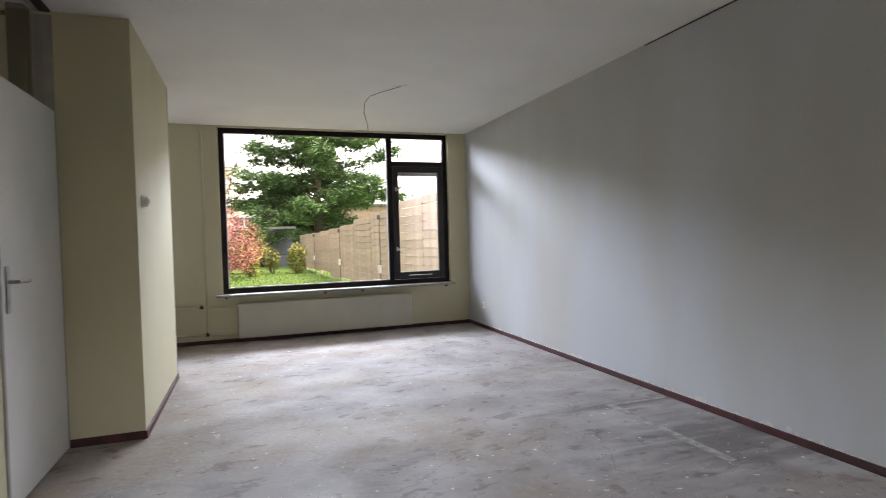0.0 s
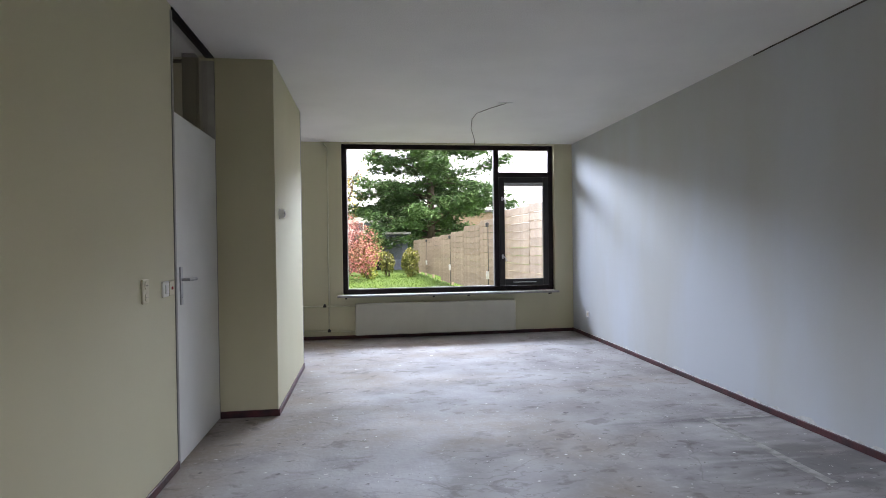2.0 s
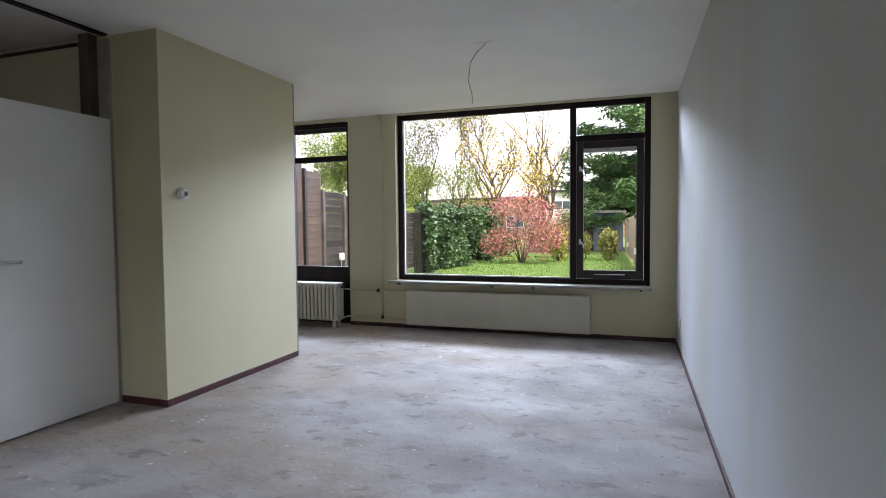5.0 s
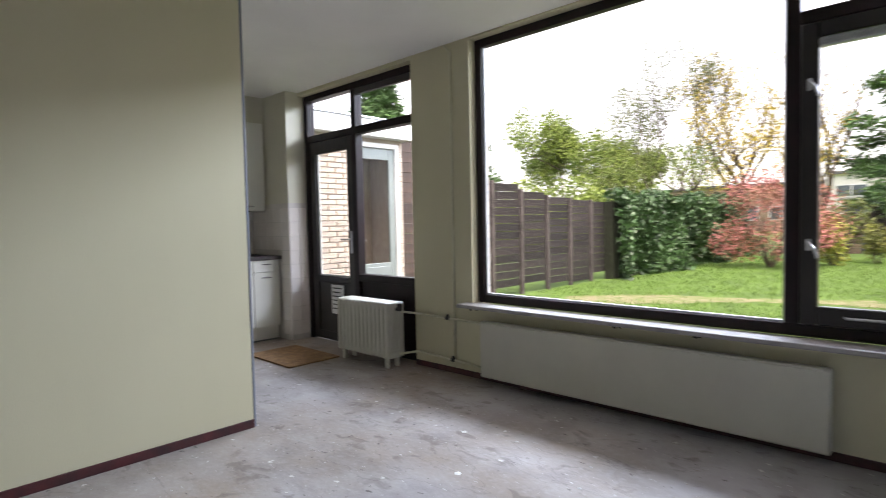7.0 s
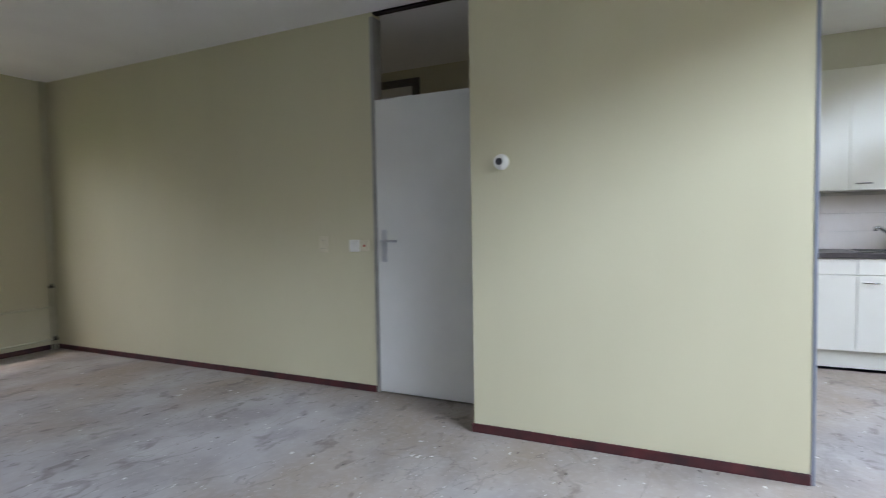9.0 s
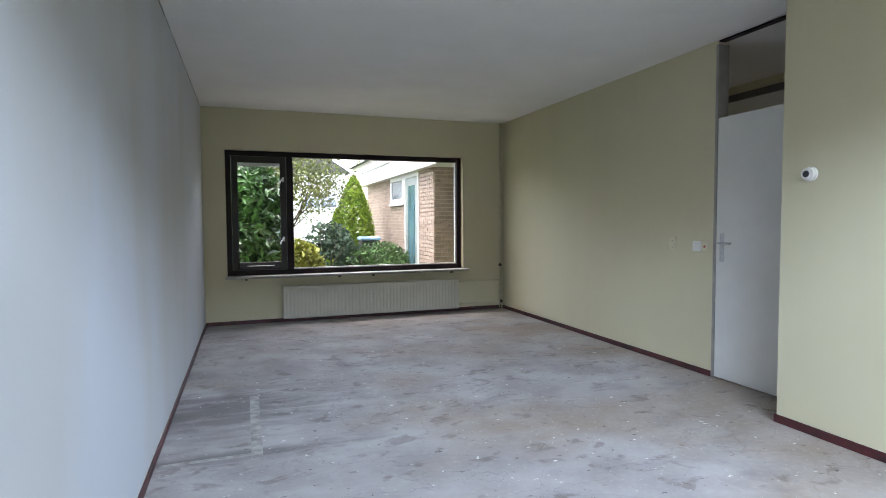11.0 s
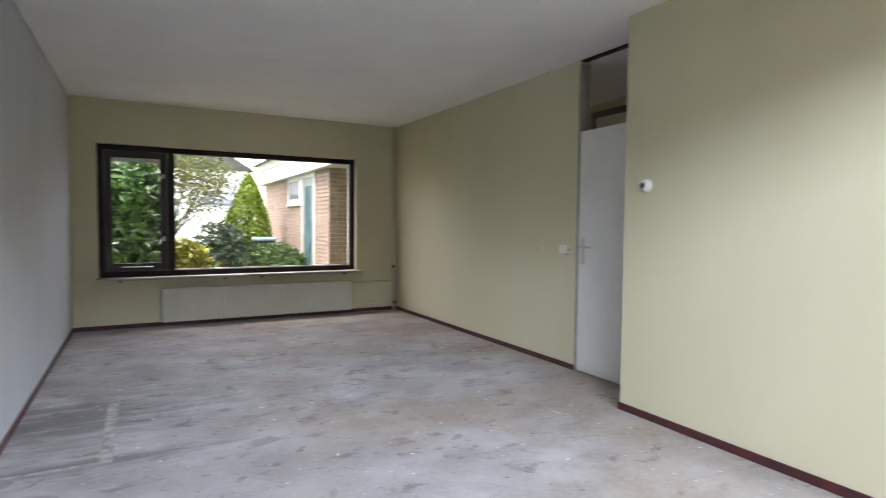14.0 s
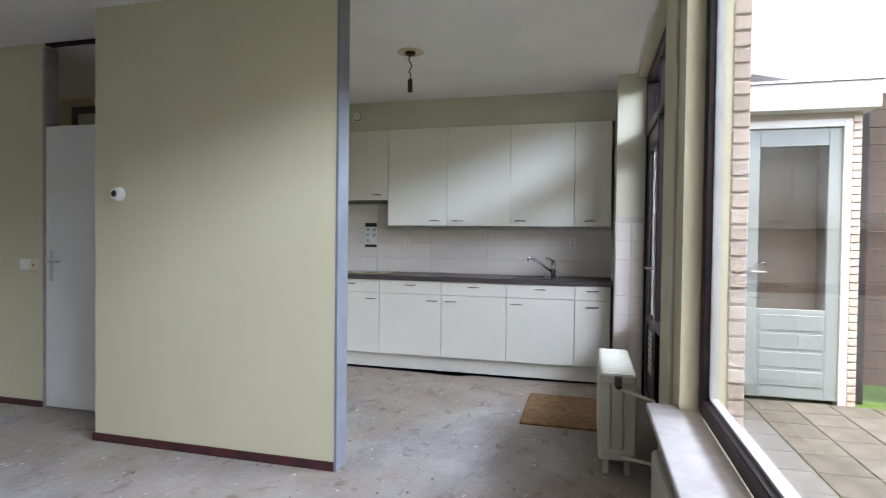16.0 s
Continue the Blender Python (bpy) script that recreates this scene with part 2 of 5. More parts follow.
def bx(bm, x0, y0, z0, x1, y1, z1, bevel=0.0, seg=1):
    r = bmesh.ops.create_cube(bm, size=1.0)
    bmesh.ops.transform(bm, matrix=Matrix.Translation(((x0 + x1) / 2, (y0 + y1) / 2, (z0 + z1) / 2)) @ Matrix.Diagonal((abs(x1 - x0), abs(y1 - y0), abs(z1 - z0), 1)), verts=r["verts"])
    if bevel:
        edges = list({e for v in r["verts"] for e in v.link_edges})
        bmesh.ops.bevel(bm, geom=edges, offset=bevel, segments=seg, affect="EDGES", profile=0.5)
    return bm


def box(*a, bevel=0.0, seg=1):
    return bx(bmesh.new(), *a, bevel=bevel, seg=seg)


def boxes(rows, bevel=0.0):
    bm = bmesh.new()
    for r in rows:
        bx(bm, *r, bevel=bevel)
    return bm


def tube(bm, pts, r, n=8, r_end=None):
    """A round bar along points, tapered to r_end."""
    pts = [Vector(p) for p in pts]
    rings = []
    for i, p in enumerate(pts):
        d = (pts[min(i + 1, len(pts) - 1)] - pts[max(i - 1, 0)]).normalized()
        u = d.orthogonal().normalized() if i == 0 else (u - d * u.dot(d)).normalized()
        w = d.cross(u)
        rr = r if r_end is None else r + (r_end - r) * i / (len(pts) - 1)
        rings.append([bm.verts.new(p + rr * (math.cos(a) * u + math.sin(a) * w)) for a in [2 * math.pi * k / n for k in range(n)]])
    for a, b in zip(rings, rings[1:]):
        for k in range(n):
            bm.faces.new((a[k], a[(k + 1) % n], b[(k + 1) % n], b[k]))
    bm.faces.new(rings[0][::-1])
    bm.faces.new(rings[-1])
    return bm


def pipe(*pts, r=0.01, n=8, r_end=None):
    return tube(bmesh.new(), pts, r, n, r_end)


def disc(bm, p, axis, r, depth, n=20, bevel=0.0, r2=None):
    """A round plate or knob at p that stands out along axis."""
    turn = Vector(axis).to_track_quat("Z", "Y").to_matrix().to_4x4()
    q = bmesh.ops.create_cone(bm, cap_ends=True, segments=n, radius1=r, radius2=r if r2 is None else r2, depth=depth)
    if bevel:
        top = [e for e in {e for v in q["verts"] for e in v.link_edges} if all(v.co.z > 0 for v in e.verts)]
        bmesh.ops.bevel(bm, geom=top, offset=bevel, segments=2, affect="EDGES")
        bmesh.ops.transform(bm, matrix=Matrix.Translation(p) @ turn @ Matrix.Translation((0, 0, depth / 2)), verts=bm.verts)
        return bm
    bmesh.ops.transform(bm, matrix=Matrix.Translation(p) @ turn @ Matrix.Translation((0, 0, depth / 2)), verts=q["verts"])
    return bm


def round_plate(p, axis, r, depth, n=24, bevel=0.0, r2=None):
    return disc(bmesh.new(), p, axis, r, depth, n, bevel, r2)


def setting(name, bm, material, label, category="", smooth=False):
    return tagged(part(name, bm, material, None, "", smooth), label, category, kind="structure")


# ---- the shell of the house ----
H = 2.62
EX, NY, SY, WX = 3.07, 7.13, -0.82, -0.86      # east wall, garden wall, front wall, hall wall
NYO, SYO = 7.295, -1.12                         # outer faces
KW, KY = -3.28, 6.98                           # kitchen's west wall and its garden wall
CX, CY0, CY1 = -0.45, 3.87, 5.475               # projecting wall by the kitchen
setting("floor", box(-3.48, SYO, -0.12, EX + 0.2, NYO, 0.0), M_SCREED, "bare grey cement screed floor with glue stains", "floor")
setting("ceiling", box(-3.48, SYO, H, EX + 0.2, NYO, H + 0.25), M_CEIL, "white plastered ceiling", "ceiling")
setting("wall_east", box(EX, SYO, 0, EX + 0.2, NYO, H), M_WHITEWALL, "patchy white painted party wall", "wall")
WINX0, WINX1, WINZ0, WINZ1 = -0.12, 2.81, 0.585, 2.605
BDX0, BDX1, BDZ = -2.52, -0.77, 2.585
setting("wall_north", boxes([(BDX1, NY, 0, WINX0, NYO, H), (WINX1, NY, 0, EX, NYO, H), (WINX0, NY, 0, WINX1, NYO, WINZ0 - 0.03), (WINX0, NY, WINZ1, WINX1, NYO, H), (BDX0, NY, BDZ, BDX1, NYO, H)]), M_CREAM, "pale yellow-green papered garden wall", "wall")
setting("wall_kitchen_north", box(KW, KY, 0, BDX0, NYO, H), M_KITCHEN, "pale yellow-green kitchen wall beside the garden door", "wall")
FWX0, FWX1, FWZ0, FWZ1 = -0.255, 2.815, 0.59, 2.125
HDX0, HDX1 = -2.05, -1.15
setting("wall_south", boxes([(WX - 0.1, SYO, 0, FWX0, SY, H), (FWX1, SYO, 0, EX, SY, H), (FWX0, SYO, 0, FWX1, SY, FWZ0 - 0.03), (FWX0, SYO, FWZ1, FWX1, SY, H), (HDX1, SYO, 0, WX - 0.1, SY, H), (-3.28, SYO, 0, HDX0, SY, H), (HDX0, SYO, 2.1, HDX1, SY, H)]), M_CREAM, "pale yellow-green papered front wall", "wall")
DY0, DY1 = 2.98, 3.84
setting("wall_hall", boxes([(WX - 0.1, SY, 0, WX, DY0, H), (WX - 0.1, DY1, 0, WX, CY0, H)]), M_CREAM, "pale yellow-green papered wall along the hall", "wall")
setting("wall_projecting", boxes([(CX - 0.12, CY0, 0, CX, CY1 - 0.012, H), (WX - 0.1, CY0, 0, CX - 0.12, CY0 + 0.1, H)]), M_CREAM, "pale yellow-green projecting partition wall", "wall")
setting("wall_kitchen_south", box(KW, CY0, 0, WX - 0.1, CY0 + 0.1, H), M_KITCHEN, "pale partition between kitchen and hall", "wall")
setting("wall_west", box(KW - 0.2, SYO, 0, KW, NYO, H), M_KITCHEN, "pale yellow-green kitchen party wall", "wall")
setting("trim_partition_end", box(CX - 0.122, CY1 - 0.012, 0, CX + 0.003, CY1 + 0.004, H, bevel=0.002), M_GREYTRIM, "grey-blue painted end of the partition wall", "trim")
setting("wall_hall_west", box(-2.3, SY, 0, -2.2, CY0, H), M_CREAM, "pale hall wall", "wall")


def skirting(name, rows, h=0.046):
    """Skirting boards with a rounded top; rows: x0 y0 x1 y1 of each strip."""
    setting(name, boxes([(a, b, 0.0, c, d, h) for a, b, c, d in rows], bevel=0.003), M_SKIRT, "chipped dark red-brown skirting board", "skirting")


T = 0.012
skirting("baseboard_east", [(EX - T, SY + T, EX, NY - T)])
skirting("baseboard_north", [(BDX1, NY - T, EX, NY)])
skirting("baseboard_south", [(WX, SY, EX, SY + T)])
skirting("baseboard_hall", [(WX, SY + T, WX + T, DY0 - 0.02)])
skirting("baseboard_partition", [(CX, CY0 - T, CX + T, CY1 - 0.012), (WX, CY0 - T, CX, CY0)], 0.05)


# smeared filler and torn paint just above the party wall skirting
rng = random.Random(8)
bm = bmesh.new()
y, prev = SY + 0.02, None
while y < NY - 0.03:
    hgt = 0.047 + max(0.0, rng.gauss(0.010, 0.012))
    q = [bm.verts.new((EX - 0.0025, y, 0.044)), bm.verts.new((EX - 0.0015, y, hgt))]
    if prev:
        bm.faces.new((prev[0], q[0], q[1], prev[1]))
    prev = q
    y += rng.uniform(0.02, 0.09)
M_FILLER = mat("white_filler", (0.66, 0.66, 0.64), (0.50, 0.49, 0.46), scale=20, rough=0.85, bump=0.4)
setting("trim_filler", bm, M_FILLER, "smeared white filler above the skirting board", "filler")


# ---- windows ----
def pane(parent, x0, y, z0, x1, z1, name="pane", material=None):
    ob = part(name, box(x0, y - 0.003, z0, x1, y + 0.003, z1), material or M_GLASS, parent)
    ob.visible_shadow = False
    return ob


def casement(win, x0, x1, z0, z1, y, face, hinge_left, name="sash"):
    """An opening sash with rounded rails, vent strip, two stay handles and a pull bar; face: +1 or -1, towards the room."""
    w = 0.075
    ya, yb = sorted((y, y + face * 0.055))
    bm = boxes([(x0, ya, z0, x0 + w, yb, z1), (x1 - w, ya, z0, x1, yb, z1), (x0 + w, ya, z0, x1 - w, yb, z0 + w + 0.02), (x0 + w, ya, z1 - w, x1 - w, yb, z1)], bevel=0.006)
    sash = part(name, bm, M_SASH, win, "grey-brown painted opening sash")
    yi = y + face * 0.055
    vent = bmesh.new()
    a, b = sorted((yi - face * 0.035, yi + face * 0.01))
    bx(vent, x0 + w, a, z1 - w - 0.05, x1 - w, b, z1 - w - 0.006, bevel=0.006)
    for k in range(3):
        bx(vent, x0 + w + 0.01, *sorted((yi + face * 0.008, yi + face * 0.016))[:1], z1 - w - 0.045 + k * 0.013, x1 - w - 0.01, max(yi + face * 0.008, yi + face * 0.016), z1 - w - 0.04 + k * 0.013)
    part("ventilation_strip", vent, M_ALU, sash, "grey ventilation strip")
    pane(sash, x0 + w, y + face * 0.025, z0 + w + 0.02, x1 - w, z1 - w)
    hx = x1 - w / 2 if not hinge_left else x0 + w / 2
    for hz in (z0 + 0.27 * (z1 - z0), z0 + 0.80 * (z1 - z0)):
        s = 1 if hinge_left else -1
        bm = box(hx - 0.012, *sorted((yi, yi + face * 0.012))[:1], hz - 0.03, hx + 0.012, max(yi, yi + face * 0.012), hz + 0.03, bevel=0.004)
        tube(bm, [(hx, yi + face * 0.014, hz + 0.012), (hx, yi + face * 0.035, hz + 0.012), (hx + s * 0.03, yi + face * 0.04, hz - 0.02), (hx + s * 0.045, yi + face * 0.04, hz - 0.065)], 0.008, 8)
        part("stay_handle", bm, M_ALU, sash, "pale metal window catch")
    cx = (x0 + x1) / 2
    bm = pipe((cx - 0.16, yi, z0 + 0.05), (cx - 0.15, yi + face * 0.025, z0 + 0.05), (cx + 0.15, yi + face * 0.025, z0 + 0.05), (cx + 0.16, yi, z0 + 0.05), r=0.007)
    part("stay_bar", bm, M_ALU, sash, "metal stay bar")
    return sash


def window_board(name, x0, x1, ya, yb, z):
    setting(name, box(x0, ya, z - 0.028, x1, yb, z, bevel=0.006, seg=2), M_SILL, "pale stone window sill with worn edge", "window sill")


FY = 7.20   # inner face of the garden frames
win = tagged(new("window_1"), "large dark brown window to the back garden", "window", kind="structure")
MX0, MX1 = 1.97, 2.035
f = 0.062
part("window_frame", boxes([(WINX0, FY, WINZ0, WINX0 + f, FY + 0.058, WINZ1), (WINX1 - f, FY, WINZ0, WINX1, FY + 0.058, WINZ1), (WINX0 + f, FY, WINZ0, WINX1 - f, FY + 0.058, WINZ0 + f), (WINX0 + f, FY, WINZ1 - f, WINX1 - f, FY + 0.058, WINZ1), (MX0, FY, WINZ0 + f, MX1, FY + 0.058, WINZ1 - f), (MX1, FY, 2.17, WINX1 - f, FY + 0.058, 2.235)], bevel=0.004), M_FRAME, win)
pane(win, WINX0 + f, FY + 0.020, WINZ0 + f, MX0, WINZ1 - f)
pane(win, MX1, FY + 0.045, 2.235, WINX1 - f, WINZ1 - f)
part("glazing_bead", boxes([(WINX0 + f, FY + 0.026, WINZ0 + f, WINX0 + f + 0.011, FY + 0.056, WINZ1 - f), (MX0 - 0.011, FY + 0.026, WINZ0 + f, MX0, FY + 0.056, WINZ1 - f), (WINX0 + f + 0.011, FY + 0.026, WINZ0 + f, MX0 - 0.011, FY + 0.056, WINZ0 + f + 0.011)]), M_BEAD, win, "white outer glazing bead")
casement(win, MX1 + 0.004, WINX1 - f - 0.004, WINZ0 + f + 0.004, 2.166, FY + 0.05, -1, True)
window_board("window_sill_garden", -0.19, WINX1 + 0.02, NY - 0.12, FY, WINZ0)

FYS = -0.90
win = tagged(new("window_2"), "wide dark brown window to the front garden", "window", kind="structure")
SX0, SX1 = 2.02, 2.10
part("window_frame", boxes([(FWX0, FYS - 0.09, FWZ0, FWX0 + f, FYS, FWZ1), (FWX1 - f, FYS - 0.09, FWZ0, FWX1, FYS, FWZ1), (FWX0 + f, FYS - 0.09, FWZ0, FWX1 - f, FYS, FWZ0 + f), (FWX0 + f, FYS - 0.09, FWZ1 - f, FWX1 - f, FYS, FWZ1), (SX0, FYS - 0.09, FWZ0 + f, SX1, FYS, FWZ1 - f)], bevel=0.004), M_FRAME, win)
pane(win, FWX0 + f, FYS - 0.045, FWZ0 + f, SX0, FWZ1 - f)
part("glazing_bead", boxes([(FWX0 + f, FYS - 0.075, FWZ0 + f, FWX0 + f + 0.014, FYS - 0.05, FWZ1 - f), (FWX0 + f + 0.014, FYS - 0.075, FWZ0 + f, SX0, FYS - 0.05, FWZ0 + f + 0.014)]), M_WHITE, win, "white outer glazing bead")
casement(win, SX1 + 0.004, FWX1 - f - 0.004, FWZ0 + f + 0.004, FWZ1 - f - 0.004, FYS - 0.05, 1, True)
window_board("window_sill_front", FWX0 - 0.05, FWX1 + 0.02, FYS, SY + 0.10, FWZ0)

def sill_bracket(x, yw, face, z):
    """A small dark metal angle that carries a window sill."""
    ob = thing("sill_bracket", "small dark metal bracket under the window sill", "bracket", (x, yw, z), "brackets under the window sills")
    a, b = sorted((yw, yw + face * 0.07))
    part("arm", box(x - 0.012, a, z - 0.010, x + 0.012, b, z - 0.001, bevel=0.002), M_BLACK, ob)
    a, b = sorted((yw, yw + face * 0.006))
    part("upright", box(x - 0.012, a, z - 0.03, x + 0.012, b, z - 0.010, bevel=0.002), M_BLACK, ob)
    part("tip", box(x - 0.012, *sorted((yw + face * 0.07, yw + face * 0.076))[:1], z - 0.020, x + 0.012, max(yw + face * 0.07, yw + face * 0.076), z - 0.001, bevel=0.002), M_BLACK, ob)


for x in (-0.08, 1.09, 1.57, 2.72):
    sill_bracket(x, NY, -1, WINZ0 - 0.028)
for x in (-0.07, 1.03, 1.47, 2.6):
    sill_bracket(x, SY, 1, FWZ0 - 0.028)

# garden door with side light and top lights
bdf = tagged(new("window_3"), "dark brown frame of the garden door with side and top lights", "window", kind="structure")
DMX0, DMX1, TZ0, TZ1 = -1.705, -1.635, 2.09, 2.16
part("window_frame", boxes([(BDX0, FY, 0, BDX0 + f, FY + 0.09, BDZ), (BDX1 - f, FY, 0, BDX1, FY + 0.09, BDZ), (BDX0 + f, FY, BDZ - f, BDX1 - f, FY + 0.09, BDZ), (DMX0, FY, 0, DMX1, FY + 0.09, BDZ - f), (BDX0 + f, FY, TZ0, DMX0, FY + 0.09, TZ1), (DMX1, FY, TZ0, BDX1 - f, FY + 0.09, TZ1), (DMX1, FY, 0.66, BDX1 - f, FY + 0.09, 0.73), (DMX1, FY, 0.0, BDX1 - f, FY + 0.09, 0.06)], bevel=0.004), M_FRAME, bdf)
part("lower_panel", box(DMX1, FY + 0.03, 0.06, BDX1 - f, FY + 0.06, 0.66), M_FRAME, bdf)
pane(bdf, BDX0 + f, FY + 0.045, TZ1, DMX0, BDZ - f)
pane(bdf, DMX1, FY + 0.045, TZ1, BDX1 - f, BDZ - f)
pane(bdf, DMX1, FY + 0.045, 0.73, BDX1 - f, TZ0)
part("ventilation_strip", box(DMX1, FY + 0.0, BDZ - f - 0.06, BDX1 - f, FY + 0.05, BDZ - f - 0.004, bevel=0.006), M_SASH, bdf, "grey-brown ventilation strip")
gd = tagged(new("door_1"), "dark brown half-glazed garden door, shut", "door", kind="structure")
lx0, lx1, s = BDX0 + f + 0.004, DMX0 - 0.004, 0.10
part("stiles_and_rails", boxes([(lx0, FY + 0.015, 0.012, lx0 + s, FY + 0.06, TZ0 - 0.004), (lx1 - s, FY + 0.015, 0.012, lx1, FY + 0.06, TZ0 - 0.004), (lx0 + s, FY + 0.015, 0.012, lx1 - s, FY + 0.06, 0.10), (lx0 + s, FY + 0.015, 0.62, lx1 - s, FY + 0.06, 0.68), (lx0 + s, FY + 0.015, TZ0 - 0.13, lx1 - s, FY + 0.06, TZ0 - 0.004)], bevel=0.005), M_SASH, gd)
part("lower_panel", box(lx0 + s, FY + 0.03, 0.10, lx1 - s, FY + 0.05, 0.62), M_SASH, gd)
pane(gd, lx0 + s, FY + 0.04, 0.68, lx1 - s, TZ0 - 0.13)
part("glazing_bead", boxes([(lx0 + s, FY + 0.044, 0.68, lx0 + s + 0.02, FY + 0.058, TZ0 - 0.13), (lx1 - s - 0.02, FY + 0.044, 0.68, lx1 - s, FY + 0.058, TZ0 - 0.13), (lx0 + s, FY + 0.044, 0.68, lx1 - s, FY + 0.058, 0.70)]), M_WHITE, gd, "white outer glazing bead")
hb = box(lx1 - 0.065, FY + 0.008, 0.93, lx1 - 0.03, FY + 0.016, 1.15, bevel=0.003)
tube(hb, [(lx1 - 0.048, FY + 0.01, 1.07), (lx1 - 0.048, FY - 0.04, 1.07), (lx1 - 0.14, FY - 0.045, 1.07)], 0.009)
part("door_handle", hb, M_ALU, gd, "aluminium lever handle on a plate")

# ---- inner door with glazed fanlight ----
idoor = tagged(new("door_2"), "off-white flush inner door to the hall, shut", "door", kind="structure")
part("leaf", box(WX - 0.035, DY0 + 0.012, 0.012, WX + 0.004, DY1 - 0.006, 2.025, bevel=0.002), M_DOORWHITE, idoor)
M_JAMB = mat("grey_door_frame_paint", (0.33, 0.32, 0.29), (0.26, 0.25, 0.23), scale=8, rough=0.5)
part("jamb", boxes([(WX - 0.1, DY0 - 0.018, 0, WX + 0.006, DY0 + 0.008, H - 0.03), (WX - 0.1, DY1 - 0.004, 0, WX + 0.003, DY1 + 0.02, H - 0.03)], bevel=0.002), M_JAMB, idoor, "grey painted door frame")
part("head_rail", box(WX - 0.05, DY0 + 0.008, H - 0.016, WX + 0.006, DY1 - 0.004, H - 0.003, bevel=0.002), M_FRAME, idoor, "dark head of the fanlight")
fl = part("fanlight", box(WX - 0.045, DY0 + 0.008, 2.035, WX - 0.039, DY1 - 0.004, H - 0.018), M_GLASS, idoor, "clear fanlight glass")
fl.visible_shadow = False
hb = box(WX + 0.004, DY0 + 0.05, 0.92, WX + 0.012, DY0 + 0.09, 1.14, bevel=0.003)
tube(hb, [(WX + 0.01, DY0 + 0.07, 1.065), (WX + 0.05, DY0 + 0.07, 1.065), (WX + 0.055, DY0 + 0.19, 1.063)], 0.0095)
disc(hb, (WX + 0.011, DY0 + 0.07, 0.97), (1, 0, 0), 0.011, 0.004)
part("door_handle", hb, M_ALU, idoor, "aluminium lever handle on a long plate")
# hall end; unseen glazed front door added to let light into the hall
fd = tagged(new("door_3"), "unseen front door, its glass panel added to light the hall", "door", kind="structure")
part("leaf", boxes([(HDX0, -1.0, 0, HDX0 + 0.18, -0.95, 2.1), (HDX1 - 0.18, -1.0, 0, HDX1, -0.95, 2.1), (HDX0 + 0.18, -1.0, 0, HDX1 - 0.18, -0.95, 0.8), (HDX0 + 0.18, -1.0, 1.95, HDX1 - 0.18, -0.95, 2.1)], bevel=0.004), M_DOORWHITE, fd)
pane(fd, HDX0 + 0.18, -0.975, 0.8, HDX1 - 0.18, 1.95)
M_HALLPOST = mat("dark_grey_brown_post_paint", (0.075, 0.062, 0.055), (0.055, 0.046, 0.041), scale=6, rough=0.6)
# dark strip stands for the shadow gap where hall wall meets ceiling
setting("trim_hall_top", box(-2.2, CY0 - 0.014, 2.575, -1.055, CY0 - 0.002, 2.6, bevel=0.002), M_FRAME, "dark strip painted as the shadow gap under the hall ceiling", "trim")
setting("trim_hall_post", box(-1.055, CY0 - 0.10, 0, -0.962, CY0 - 0.002, H - 0.002, bevel=0.003), M_HALLPOST, "dark grey-brown post in the hall", "trim")

setting("trim_hall_door_frame", boxes([(-2.2, 1.72, 0, -2.17, 1.79, 2.46), (-2.2, 2.56, 0, -2.17, 2.63, 2.46), (-2.2, 1.72, 2.46, -2.17, 2.63, 2.53)], bevel=0.003), M_HALLPOST, "dark grey-brown door frame in the hall", "trim")
setting("trim_hall_door_leaf", box(-2.2, 1.79, 0.01, -2.18, 2.56, 2.46, bevel=0.002), M_DOORWHITE, "off-white flush door in the hall wall", "door")

# ---- radiators ----
def panel_radiator(name, x0, x1, z0, z1, yw, face, ribs, label):
    """A steel panel radiator on a wall at yw; face: the way into the room."""
    ob = thing(name, label, "radiator", ((x0 + x1) / 2, yw + face * 0.05, z0))
    ya, yb = sorted((yw + face * 0.05, yw + face * 0.115))
    part("panel", box(x0, ya, z0, x1, yb, z1, bevel=0.012, seg=2), M_RAD, ob)
    yf = yw + face * 0.115
    if ribs:
        bm = bmesh.new()
        n = int((x1 - x0 - 0.06) / 0.045)
        for k in range(n):
            x = x0 + 0.03 + (k + 0.5) * (x1 - x0 - 0.06) / n
            bx(bm, x - 0.014, *sorted((yf - 0.004 * face, yf + 0.003 * face))[:1], z0 + 0.035, x + 0.014, max(yf - 0.004 * face, yf + 0.003 * face), z1 - 0.035, bevel=0.004)
        tagged(part("pressed_ribs", bm, M_RAD, ob), kind="stuff")
    else:
        part("front_plate", box(x0 + 0.006, *sorted((yf - 0.002 * face, yf + 0.004 * face))[:1], z0 + 0.008, x1 - 0.006, max(yf - 0.002 * face, yf + 0.004 * face), z1 - 0.01, bevel=0.003), M_RAD, ob)
    for x in (x0 + 0.25, x1 - 0.25):
        part("bracket", box(x - 0.02, *sorted((yw, yw + face * 0.055))[:1], z0 + 0.05, x + 0.02, max(yw, yw + face * 0.055), z1 - 0.03), M_RAD, ob)
    return ob


panel_radiator("panel_radiator", 0.04, 2.205, 0.055, 0.475, NY, -1, False, "long smooth cream panel radiator below the garden window")
panel_radiator("panel_radiator", -0.147, 2.18, 0.05, 0.455, SY, 1, True, "long ribbed cream panel radiator below the front window")

